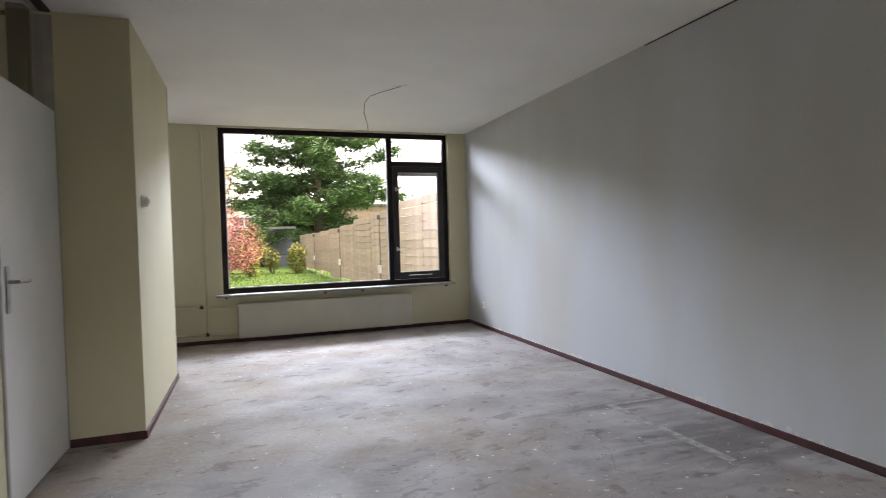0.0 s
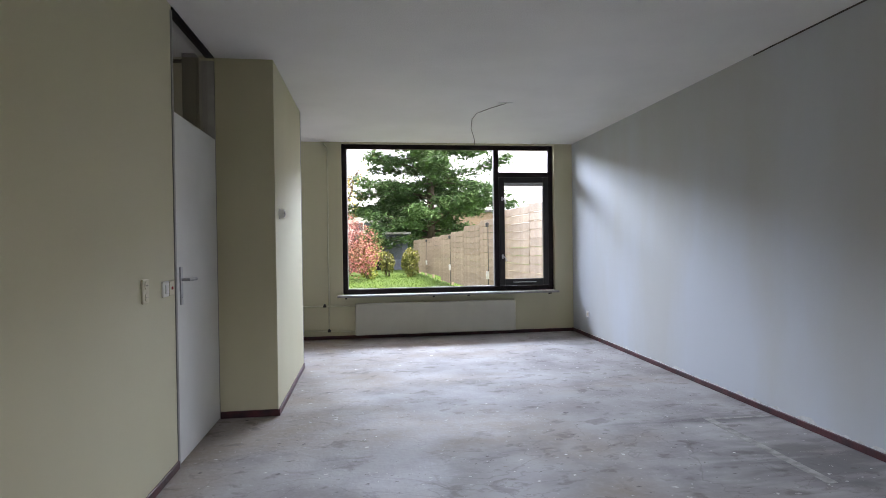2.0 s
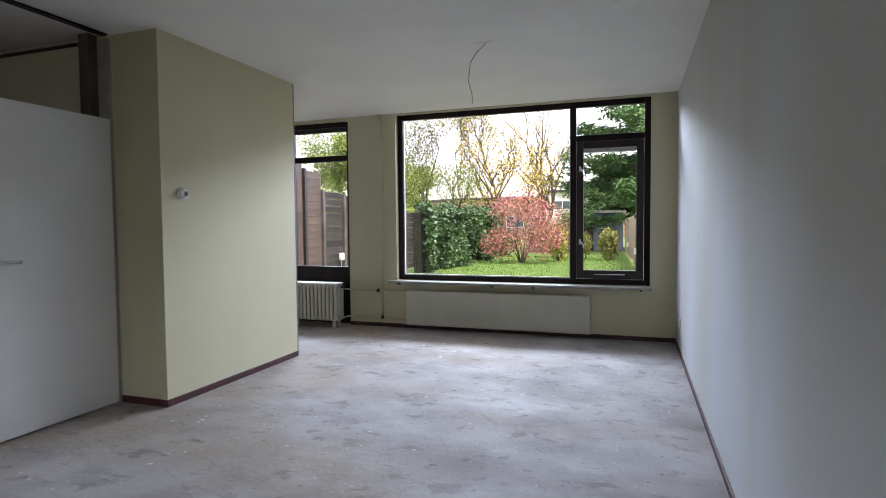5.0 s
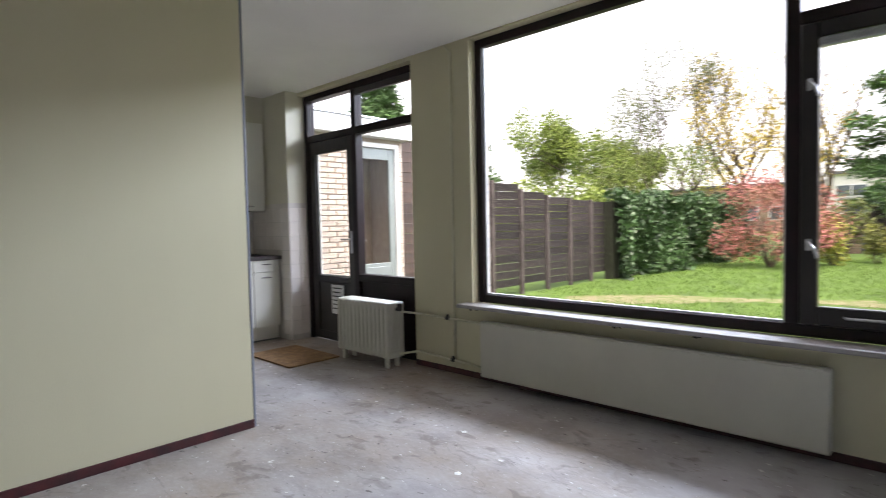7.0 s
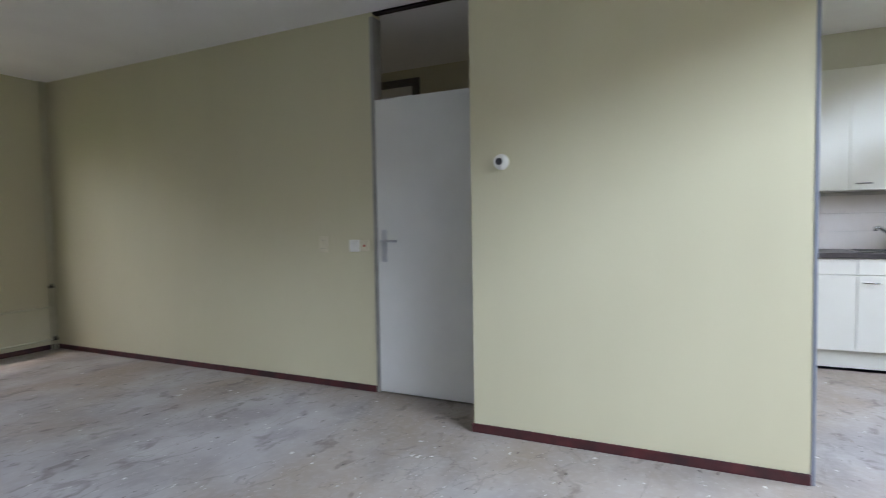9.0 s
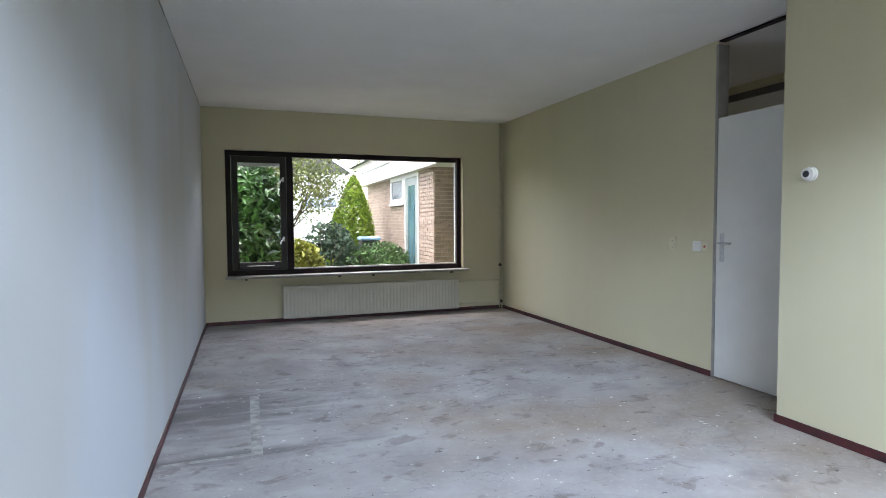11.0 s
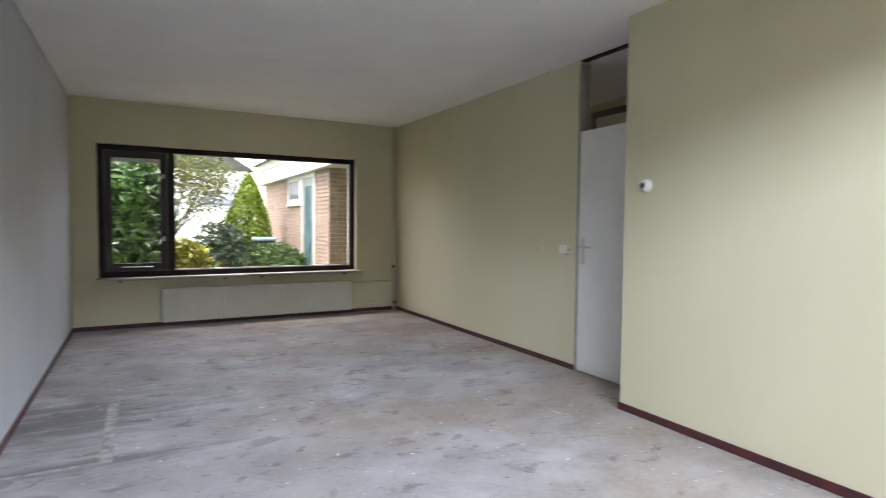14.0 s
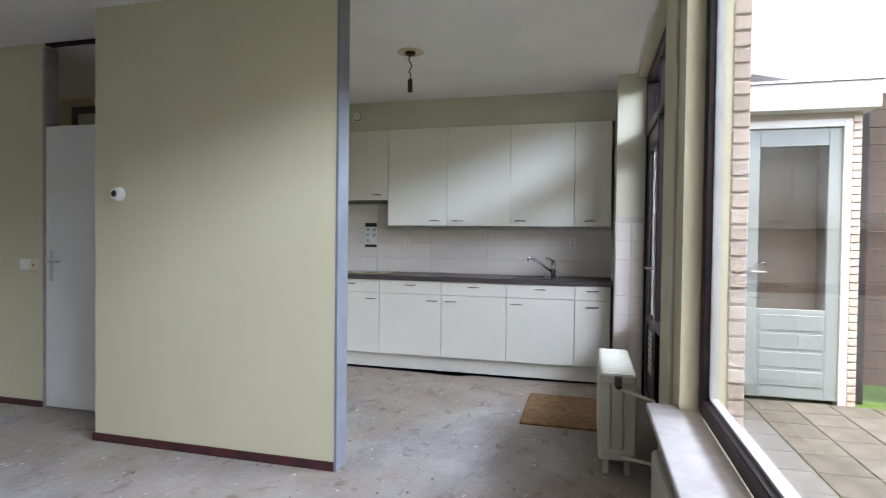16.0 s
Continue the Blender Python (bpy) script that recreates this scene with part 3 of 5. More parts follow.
old = thing("column_radiator", "old cream cast-iron column radiator before the side light", "radiator", (-1.15, 6.94, 0.0))
n = 13
for k in range(n):
    x = -1.505 + k * 0.71 / n
    bm = bmesh.new()
    for y in (6.865, 6.93, 6.995):
        bx(bm, x + 0.006, y - 0.0315, 0.12, x + 0.046, y + 0.0315, 0.53, bevel=0.012, seg=2)
    bx(bm, x, 6.835, 0.49, x + 0.053, 7.025, 0.555, bevel=0.018, seg=2)
    bx(bm, x, 6.835, 0.085, x + 0.053, 7.025, 0.15, bevel=0.018, seg=2)
    part("column", bm, M_RAD, old)
for x in (-1.45, -0.86):
    for y in (6.875, 6.985):
        part("foot", box(x - 0.02, y - 0.015, 0, x + 0.02, y + 0.015, 0.10, bevel=0.004), M_RAD, old)
part("valve", disc(round_plate((-0.79, 6.93, 0.50), (1, 0, 0), 0.016, 0.05), (-0.75, 6.93, 0.50), (0, 0, 1), 0.02, 0.05, 12), M_BLACK, old, "darkened valve")


def pipe_run(label, runs, tees):
    ob = thing("heating_pipes", label, "pipes", runs[0][0])
    for r in runs:
        part("pipe", pipe(*r, r=0.0095, n=10), M_PIPE, ob, smooth=True)
    for p in tees:
        bm = boxes([(p[0] - 0.022, p[1] - 0.014, p[2] - 0.014, p[0] + 0.022, p[1] + 0.014, p[2] + 0.014)], bevel=0.006)
        disc(bm, (p[0], p[1], p[2] + 0.01), (0, 0, 1), 0.012, 0.02, 10)
        part("tee_joint", bm, M_BLACK, ob, "blackened tee joint")
    return ob


PY = NY - 0.035
pipe_run("thin cream heating pipes with black joints across the pier", [((-0.76, 6.95, 0.48), (-0.70, PY, 0.45), (-0.02, PY, 0.44), (0.04, PY, 0.44)), ((-0.78, 6.95, 0.12), (-0.70, PY, 0.13), (0.04, PY, 0.10)), ((-0.305, NY - 0.012, 0.10), (-0.305, NY - 0.012, 1.6), (-0.30, NY - 0.012, 1.64), (-0.30, NY - 0.012, H - 0.08), (-0.36, NY - 0.014, H - 0.012))], [(-0.36, PY, 0.445), (-0.305, PY, 0.115)])
pipe_run("thin cream heating pipes in the front corner", [((-0.80, SY + 0.03, 0.0), (-0.80, SY + 0.03, H)), ((-0.835, SY + 0.03, 0.0), (-0.835, SY + 0.03, H)), ((-0.80, SY + 0.035, 0.42), (-0.147, SY + 0.05, 0.42)), ((-0.835, SY + 0.035, 0.10), (-0.147, SY + 0.05, 0.10))], [(-0.805, SY + 0.035, 0.62), (-0.82, SY + 0.035, 0.10)])

# ---- wall fittings of the living room ----
def wall_plate(name, label, y, z, w, h, holes, material, x=WX):
    ob = thing(name, label, "switch" if "switch" in name else "socket", (x, y, z))
    part("plate", box(x, y - w / 2, z - h / 2, x + 0.012, y + w / 2, z + h / 2, bevel=0.004, seg=2), material, ob)
    for dz in holes:
        part("socket_well", round_plate((x + 0.0115, y, z + dz), (1, 0, 0), 0.021, 0.004), M_IVORY, ob)
        for dy in (-0.009, 0.009):
            part("pin_hole", round_plate((x + 0.015, y + dy, z + dz), (1, 0, 0), 0.003, 0.001, 8), M_BLACK, ob)
    return ob


wall_plate("double_socket", "cream double wall socket on the papered wall", 2.53, 1.04, 0.075, 0.12, (-0.029, 0.029), M_IVORY)
sw = wall_plate("light_switch", "white rocker light switch by the hall door", 2.80, 1.03, 0.085, 0.085, (), M_WHITE)
part("rocker", box(WX + 0.011, 2.775, 1.005, WX + 0.019, 2.825, 1.055, bevel=0.004), M_WHITE, sw)
sw = wall_plate("bell_switch", "cream switch with a small red lamp by the hall door", 2.885, 1.03, 0.07, 0.08, (), M_IVORY)
M_RED = mat("red_lamp_plastic", (0.5, 0.03, 0.02), rough=0.3)
part("indicator", box(WX + 0.011, 2.877, 1.022, WX + 0.017, 2.893, 1.038, bevel=0.002), M_RED, sw)
th = thing("thermostat", "round white thermostat with a dark dial on the partition", "thermostat", (CX, 4.05, 1.5))
part("back_ring", round_plate((CX, 4.05, 1.5), (1, 0, 0), 0.042, 0.018, 32, 0.006), M_WHITE, th)
part("dial", round_plate((CX + 0.016, 4.05, 1.5), (1, 0, 0), 0.034, 0.026, 32, 0.006), M_WHITE, th)
part("dial_face", round_plate((CX + 0.041, 4.05, 1.5), (1, 0, 0), 0.019, 0.003, 24), M_GREYP, th, "dark dial face")
ob = thing("wall_socket", "small white socket low on the party wall", "socket", (EX, 6.6, 0.3))
part("plate", box(EX - 0.012, 6.56, 0.26, EX, 6.64, 0.34, bevel=0.004), M_WHITE, ob)
part("socket_well", round_plate((EX - 0.0115, 6.6, 0.3), (-1, 0, 0), 0.02, 0.003), M_IVORY, ob)
M_CABLE = mat("grey_cable_sheath", (0.30, 0.27, 0.25), rough=0.5)
ob = thing("loose_lamp_cable", "loose ceiling lamp cable hanging without a lamp", "cable", (1.59, 4.97, H))
part("cover_strip", box(1.50, 4.93, H - 0.006, 1.64, 4.95, H, bevel=0.002), M_CEIL, ob)
part("wire", pipe((1.58, 4.95, H - 0.006), (1.45, 5.15, H - 0.012), (1.36, 5.32, H - 0.02), (1.325, 5.40, H - 0.06), (1.315, 5.41, H - 0.16), (1.345, 5.41, H - 0.26), (1.35, 5.40, H - 0.34), r=0.0035, n=6), M_CABLE, ob)
# open joint between the party wall and the ceiling
for y0, y1, w in ((-0.65, 1.75, 0.007), (2.2, 3.43, 0.012), (1.9, 2.12, 0.005)):
    setting("trim_open_joint", box(EX - 0.002, y0, H - w, EX + 0.001, y1, H - 0.001), M_BLACK, "dark open joint under the ceiling", "trim")
# remains of screed ridges where a partition stood
M_RIDGE = mat("pale_mortar_ridge", (0.40, 0.38, 0.35), (0.22, 0.205, 0.19), scale=16, rough=0.8, bump=0.4)
setting("trim_mortar_ridge", boxes([(2.535, 2.2, -0.002, 2.595, 3.27, 0.0015), (2.595, 3.225, -0.002, 3.04, 3.255, 0.0015)]), M_RIDGE, "pale worn mortar line on the screed", "floor line")
M_CHIP = mat("white_plaster_chips", (0.68, 0.67, 0.63), (0.55, 0.53, 0.5), scale=30, rough=0.8, vary=0.25)
rng = random.Random(4)
bm = bmesh.new()
for k in range(260):
    x, y = rng.uniform(-0.3, 2.95), rng.uniform(-0.6, 6.8)
    if k % 4 == 0:
        x = rng.choice((rng.uniform(-2.4, -0.6), x))
        y = y if x > -0.4 else rng.uniform(5.6, 6.9)
    r, a = rng.uniform(0.003, 0.010) * (1.8 if rng.random() < 0.08 else 1), rng.uniform(0, 6.3)
    vs = [bm.verts.new((x + r * rng.uniform(0.5, 1.3) * math.cos(a + q), y + r * rng.uniform(0.5, 1.3) * math.sin(a + q), 0.0012)) for q in (0, 1.3, 2.4, 3.6, 5.0)]
    top = bm.verts.new((x, y, 0.004))
    for q in range(5):
        bm.faces.new((vs[q], vs[(q + 1) % 5], top))
tagged(part("plaster_chips", bm, M_CHIP), "white plaster and paint crumbs scattered on the screed", "debris", kind="stuff")

# ---- kitchen ----
M_UNIT = mat("white_cabinet_laminate", (0.75, 0.74, 0.67), (0.72, 0.71, 0.64), scale=3, rough=0.35)
M_TOP = mat("dark_speckled_worktop", (0.075, 0.062, 0.062), (0.045, 0.038, 0.04), scale=90, rough=0.35, lo=0.4, hi=0.6)
M_TILE = mat("glossy_pinkish_white_tile", (0.74, 0.69, 0.65), (0.71, 0.66, 0.62), scale=5, rough=0.18, vary=0.03)
M_GROUT = mat("grey_tile_grout", (0.62, 0.58, 0.54), rough=0.9)
M_STEEL = mat("stainless_steel", (0.56, 0.56, 0.56), (0.48, 0.48, 0.48), scale=25, rough=0.26, metal=1.0)
M_HOB = mat("black_ceramic_hob", (0.012, 0.012, 0.013), rough=0.08)
M_OCHRE = mat("ochre_tape", (0.42, 0.33, 0.06), (0.3, 0.24, 0.05), scale=20, rough=0.6)
KF, UF = -2.70, -2.95
YS = [4.233, 4.833, 5.446, 6.054, 6.655, 6.955]


def bow_handle(parent, x, y, z, w=0.10):
    part("handle", pipe((x, y - w / 2, z), (x + 0.022, y - w / 2 + 0.012, z), (x + 0.027, y, z + 0.002), (x + 0.022, y + w / 2 - 0.012, z), (x, y + w / 2, z), r=0.0055, n=8), M_CHROME, parent, "chrome bow handle", True)


def base_unit(y0, y1, drawer, handle_side):
    ob = thing("base_cabinet", "white laminate base cabinet with chrome bow handles", "cabinet", (-3.0, (y0 + y1) / 2, 0), "base cabinets of the kitchen")
    part("body", box(KW + 0.01, y0 + 0.001, 0.15, KF - 0.02, y1 - 0.001, 0.86), M_UNIT, ob)
    if drawer:
        d = part("drawer_front", box(KF - 0.019, y0 + 0.0025, 0.735, KF, y1 - 0.0025, 0.857, bevel=0.002), M_UNIT, ob)
        bow_handle(d, KF, (y0 + y1) / 2 if y1 - y0 < 0.4 or handle_side == 0 else (y0 + y1) / 2, 0.815)
    d = part("door", box(KF - 0.019, y0 + 0.0025, 0.153, KF, y1 - 0.0025, 0.731 if drawer else 0.857, bevel=0.002), M_UNIT, ob)
    hy = (y0 + y1) / 2 if y1 - y0 < 0.4 else (y0 + 0.09 if handle_side < 0 else y1 - 0.09)
    bow_handle(d, KF, hy, 0.675)
    return ob


base_unit(3.98, YS[0], True, 1)
base_unit(YS[0], YS[1], True, 1)
base_unit(YS[1], YS[2], True, 1)
base_unit(YS[2], YS[3], True, -1)
base_unit(YS[3], YS[4], True, -1)
base_unit(YS[4], YS[5], True, 0)
ob = thing("plinth", "white plinth board under the base cabinets", "plinth", (KF - 0.05, 5.46, 0))
part("board", box(KF - 0.066, 3.98, 0.012, KF - 0.05, 6.955, 0.15), M_UNIT, ob)
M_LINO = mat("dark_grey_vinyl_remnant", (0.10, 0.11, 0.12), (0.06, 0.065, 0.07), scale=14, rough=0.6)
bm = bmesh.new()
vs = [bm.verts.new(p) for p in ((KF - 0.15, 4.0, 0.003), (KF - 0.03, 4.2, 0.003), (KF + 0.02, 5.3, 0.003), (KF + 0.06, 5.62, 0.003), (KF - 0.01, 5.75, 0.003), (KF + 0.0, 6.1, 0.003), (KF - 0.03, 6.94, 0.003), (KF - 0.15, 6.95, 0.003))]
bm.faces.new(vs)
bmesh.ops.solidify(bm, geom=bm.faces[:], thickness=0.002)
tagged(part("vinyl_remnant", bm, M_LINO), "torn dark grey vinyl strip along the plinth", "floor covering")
ob = thing("worktop", "dark speckled laminate kitchen worktop", "worktop", (-3.0, 5.46, 0.86))
part("slab", box(KW, 3.98, 0.861, KF + 0.02, 6.975, 0.90, bevel=0.004), M_TOP, ob)
ob = thing("sink", "stainless steel inset sink in the worktop", "sink", (-2.98, 6.28, 0.90))
part("rim", boxes([(-3.18, 6.06, 0.9005, -2.78, 6.50, 0.907)], bevel=0.003), M_STEEL, ob)
# flat plate and lips, no recess; dark grey stands for the shade inside
part("bowl", boxes([(-3.10, 6.10, 0.908, -2.84, 6.36, 0.9085), (-3.11, 6.09, 0.9075, -2.83, 6.10, 0.911), (-3.11, 6.36, 0.9075, -2.83, 6.37, 0.911)]), M_GREYP, ob, "flat dark plate painted for the shade of the sink opening")
ob = thing("mixer_tap", "chrome single-lever kitchen mixer tap", "tap", (-3.13, 6.44, 0.907))
part("body", pipe((-3.13, 6.44, 0.907), (-3.13, 6.44, 1.06), r=0.024, n=16, r_end=0.020), M_CHROME, ob, smooth=True)
part("spout", pipe((-3.12, 6.43, 0.95), (-3.05, 6.33, 1.03), (-2.98, 6.24, 1.09), (-2.965, 6.22, 1.085), (-2.962, 6.215, 1.06), r=0.013, n=10), M_CHROME, ob, smooth=True)
part("lever", pipe((-3.13, 6.44, 1.055), (-3.12, 6.41, 1.075), (-3.09, 6.37, 1.085), r=0.010, n=8, r_end=0.006), M_CHROME, ob, smooth=True)
ob = thing("hob", "black ceramic hob with ochre edge in the worktop", "hob", (-2.98, 4.5, 0.9))
part("plate", box(-3.24, 4.25, 0.901, -2.76, 4.83, 0.906, bevel=0.002), M_HOB, ob)
part("edge_tape", boxes([(-2.765, 4.25, 0.9045, -2.74, 4.85, 0.908), (-3.24, 4.825, 0.9045, -2.74, 4.85, 0.908)]), M_OCHRE, ob, "ochre edge strip")
for y in (4.40, 4.67):
    part("cooking_zone", round_plate((-2.92, y, 0.906), (0, 0, 1), 0.085, 0.0006, 32), M_OCHRE, ob)

YU = [4.217, 4.817, 5.429, 6.043, 6.632, 6.955]
UZ0, UZ1 = 1.381, 2.335


def wall_unit(y0, y1, z0, handle):
    ob = thing("wall_cabinet", "white laminate wall cabinet with a chrome bow handle", "cabinet", (-3.1, (y0 + y1) / 2, z0), "wall cabinets of the kitchen")
    part("body", box(KW, y0 + 0.001, z0, UF - 0.02, y1 - 0.001, UZ1), M_UNIT, ob)
    d = part("door", box(UF - 0.019, y0 + 0.002, z0 + 0.001, UF, y1 - 0.002, UZ1, bevel=0.002), M_UNIT, ob)
    bow_handle(d, UF, handle, z0 + 0.05)
    return ob


wall_unit(3.98, YU[0], 1.637, 4.10)
wall_unit(YU[0], YU[1], 1.637, 4.70)
wall_unit(YU[1], YU[2], UZ0, 5.30)
wall_unit(YU[2], YU[3], UZ0, 5.53)
wall_unit(YU[3], YU[4], UZ0, 6.14)
wall_unit(YU[4], YU[5], UZ0, 6.77)
for y in (5.12, 5.72, 6.34):
    ob = thing("under_cabinet_spot", "flat round spotlight under the wall cabinet", "lamp", (UF - 0.08, y, UZ0), "spots under the cabinets")
    part("housing", round_plate((UF - 0.08, y, UZ0), (0, 0, -1), 0.034, 0.010, 20), M_ALU, ob)
part("wire", pipe((UF - 0.03, 5.74, UZ0 - 0.002), (UF - 0.03, 5.80, UZ0 - 0.02), (UF - 0.03, 5.87, UZ0 - 0.003), r=0.003, n=6), M_BLACK, tagged(new("loose_cable"), "loose black cable under the cabinets", "cable"))
ob = thing("cooker_hood", "slim metal cooker hood under the wall cabinet", "hood", (-3.1, 4.517, 1.6))
part("body", box(KW, YU[0] + 0.005, 1.60, UF - 0.005, YU[1] - 0.005, 1.637, bevel=0.003), M_STEEL, ob)
part("visor", box(UF - 0.005, YU[0] + 0.005, 1.603, UF + 0.02, YU[1] - 0.005, 1.622, bevel=0.002), M_GREYP, ob, "dark pull-out visor")
setting("wall_soffit", box(KW, CY0 + 0.1, UZ1 + 0.002, UF - 0.03, KY, H), M_KITCHEN, "pale boxed soffit above the wall cabinets", "wall")
ob = thing("ventilation_valve", "round white extract valve in the soffit", "vent", (UF - 0.03, 4.47, 2.49))
part("ring", round_plate((UF - 0.03, 4.47, 2.49), (1, 0, 0), 0.062, 0.012, 32, 0.004), M_WHITE, ob)
# flat dark disc paints the ring shadow between ring and cone
part("gap", round_plate((UF - 0.0175, 4.47, 2.49), (1, 0, 0), 0.049, 0.002, 32), M_GREYP, ob, "dark disc that paints the shadow round the cone")
part("cone", round_plate((UF - 0.016, 4.47, 2.49), (1, 0, 0), 0.042, 0.012, 32, 0.004), M_WHITE, ob)
LX, LY = -1.62, 5.48
ob = thing("pendant_lamp_holder", "bare black lamp holder hanging on a twisted wire", "lamp", (LX, LY, H))
part("ceiling_rose", round_plate((LX, LY, H), (0, 0, -1), 0.038, 0.020, 24, 0.004), M_BLACK, ob)
pts = [(LX + 0.012 * math.sin(k * 1.1) * (1 if 0 < k < 9 else 0), LY + 0.010 * math.cos(k * 1.7) * (1 if 0 < k < 9 else 0), H - 0.018 - 0.021 * k) for k in range(10)]
part("wire", pipe(*pts, r=0.0045, n=6), M_GREYP, ob)
part("lamp_holder", pipe((LX, LY, H - 0.20), (LX, LY, H - 0.29), r=0.018, n=14), M_BLACK, ob)
part("bulb", pipe((LX, LY, H - 0.29), (LX, LY, H - 0.32), (LX, LY, H - 0.35), (LX, LY, H - 0.365), r=0.016, n=12, r_end=0.008), M_GLASS, ob, "clear glass bulb")
M_STAIN = mat("yellowed_ceiling_stain", (0.55, 0.46, 0.25), (0.60, 0.55, 0.42), scale=12, rough=0.85)
setting("trim_ceiling_stain", round_plate((LX, LY, H), (0, 0, -1), 0.10, 0.0012, 24), M_STAIN, "yellowed ring on the ceiling", "stain")


def kitchen_socket(y, z, cable):
    ob = thing("kitchen_socket", "white wall socket on the tiled splashback", "socket", (KW + 0.01, y, z), "sockets on the splashback")
    part("plate", box(KW + 0.008, y - 0.035, z - 0.05, KW + 0.03, y + 0.035, z + 0.05, bevel=0.006, seg=2), M_WHITE, ob)
    for dz in (-0.022, 0.022):
        part("socket_well", round_plate((KW + 0.0295, y, z + dz), (1, 0, 0), 0.017, 0.003), M_IVORY, ob)
    if cable:
        part("cable", pipe((KW + 0.02, y, z + 0.05), (KW + 0.022, y + 0.004, z + 0.11), (KW + 0.02, y, UZ0), r=0.005, n=6), M_WHITE, ob)


kitchen_socket(4.925, 1.215, True)
kitchen_socket(6.61, 1.23, False)
ob = thing("notice_card", "white notice card with black bands and green pictograms", "notice", (KW + 0.01, 4.51, 1.28))
M_PAPER = mat("white_paper", (0.75, 0.77, 0.76), (0.70, 0.72, 0.71), scale=12, rough=0.7)
M_GREEN = mat("pale_green_print", (0.30, 0.52, 0.46), rough=0.7)
part("card", box(KW + 0.009, 4.44, 1.155, KW + 0.012, 4.575, 1.415), M_PAPER, ob)
for z0, z1 in ((1.155, 1.185), (1.375, 1.415)):
    part("black_band", box(KW + 0.0118, 4.44, z0, KW + 0.0128, 4.575, z1), M_BLACK, ob)
for y, z in ((4.455, 1.33), (4.455, 1.27), (4.53, 1.33), (4.53, 1.27), (4.455, 1.21)):
    part("pictogram", box(KW + 0.0118, y, z, KW + 0.0125, y + 0.03, z + 0.03), M_GREEN, ob)
ob = thing("paper_notice", "white paper notice taped to the garden door", "notice", (-2.01, FY, 0.46))
part("sheet", box(-2.115, FY + 0.008, 0.30, -1.905, FY + 0.010, 0.60), M_PAPER, ob)
for k in range(6):
    part("print_line", box(-2.095, FY + 0.007, 0.56 - 0.042 * k, -1.96 if k % 2 else -1.93, FY + 0.008, 0.572 - 0.042 * k), M_GREYP, ob)
M_MAT = mat("brown_coir_mat", (0.30, 0.17, 0.075), (0.20, 0.11, 0.05), scale=18, rough=0.95, bump=0.9, bscale=160)
ob = thing("doormat", "worn brown coir doormat before the garden door", "mat", (-1.87, 6.6, 0))
part("pad", box(-2.25, 6.33, 0.0, -1.50, 6.85, 0.014, bevel=0.004), M_MAT, ob)

# ---- outside: ground ----
M_GRASS = mat("lawn_grass", (0.085, 0.16, 0.02), (0.05, 0.10, 0.014), scale=2.2, rough=0.9, bump=0.9, bscale=60, detail=8)
M_BLADE = mat("grass_blades", (0.125, 0.225, 0.028), (0.08, 0.155, 0.018), scale=3, rough=0.7, vary=0.35)
GZ = -0.05
setting("ground", boxes([(-400, NYO, GZ - 0.2, 400, 500, GZ), (-400, -400, GZ - 0.2, 400, SYO, GZ), (-400, SYO, GZ - 0.2, -3.6, NYO, GZ), (EX + 0.3, SYO, GZ - 0.2, 400, NYO, GZ)]), M_GRASS, "green lawn and ground out to the horizon", "ground")
M_PAVE = mat("weathered_concrete_paving", (0.125, 0.113, 0.092), (0.07, 0.068, 0.046), scale=5, rough=0.9, bump=0.4, bscale=90, vary=0.12)
M_PATH = mat("bare_trodden_earth", (0.21, 0.185, 0.11), (0.11, 0.15, 0.04), scale=5, rough=0.95, bump=0.5)
rng = random.Random(11)
bm = bmesh.new()
for k in range(26):
    t = k / 25
    c = Vector((-2.0 + 3.9 * t, 11.6 + 3.2 * t - 1.2 * t * t, GZ + 0.004))
    w = 0.35 + 0.18 * math.sin(7 * t) + rng.uniform(-0.06, 0.06)
    a = bm.verts.new(c + Vector((-0.4, 0.7, 0)).normalized() * w)
    b = bm.verts.new(c - Vector((-0.4, 0.7, 0)).normalized() * w)
    if k:
        bm.faces.new((pa, a, b, pb))
    pa, pb = a, b
setting("path_trodden", bm, M_PATH, "bare trodden strip across the lawn", "path")


def quads(name, centres, size, seed, material, parent=None, label="", flat=0.0, up=0.0, aspect=0.55, jitter=0.5):
    """Many small pointed leaves of random turn round the given centres, as one mesh."""
    r = np.random.RandomState(seed)
    n = len(centres)
    d = r.normal(size=(n, 3))
    d[:, 2] = d[:, 2] * (1 - flat) + up
    d /= np.linalg.norm(d, axis=1)[:, None]
    e = r.normal(size=(n, 3))
    e[:, 2] *= (1 - flat)
    e -= d * (e * d).sum(1)[:, None]
    e /= np.linalg.norm(e, axis=1)[:, None]
    s = size * (1 + jitter * (r.rand(n) - 0.5) * 2)[:, None]
    nrm = np.cross(d, e)
    c = np.asarray(centres)
    v = np.stack([c - d * s, c + e * s * aspect + nrm * s * 0.15, c + d * s, c - e * s * aspect + nrm * s * 0.15], 1).reshape(-1, 3)
    me = bpy.data.meshes.new(name)
    me.from_pydata(v.tolist(), [], np.arange(4 * n).reshape(-1, 4).tolist())
    return part_mesh(name, me, material, parent, label)


def ball_points(n, c, rad, seed, shell=0.0):
    r = np.random.RandomState(seed)
    p = r.normal(size=(n, 3))
    p /= np.linalg.norm(p, axis=1)[:, None]
    q = (shell + (1 - shell) * r.rand(n)) ** (1 / 3)
    return np.asarray(c) + p * q[:, None] * np.asarray(rad)


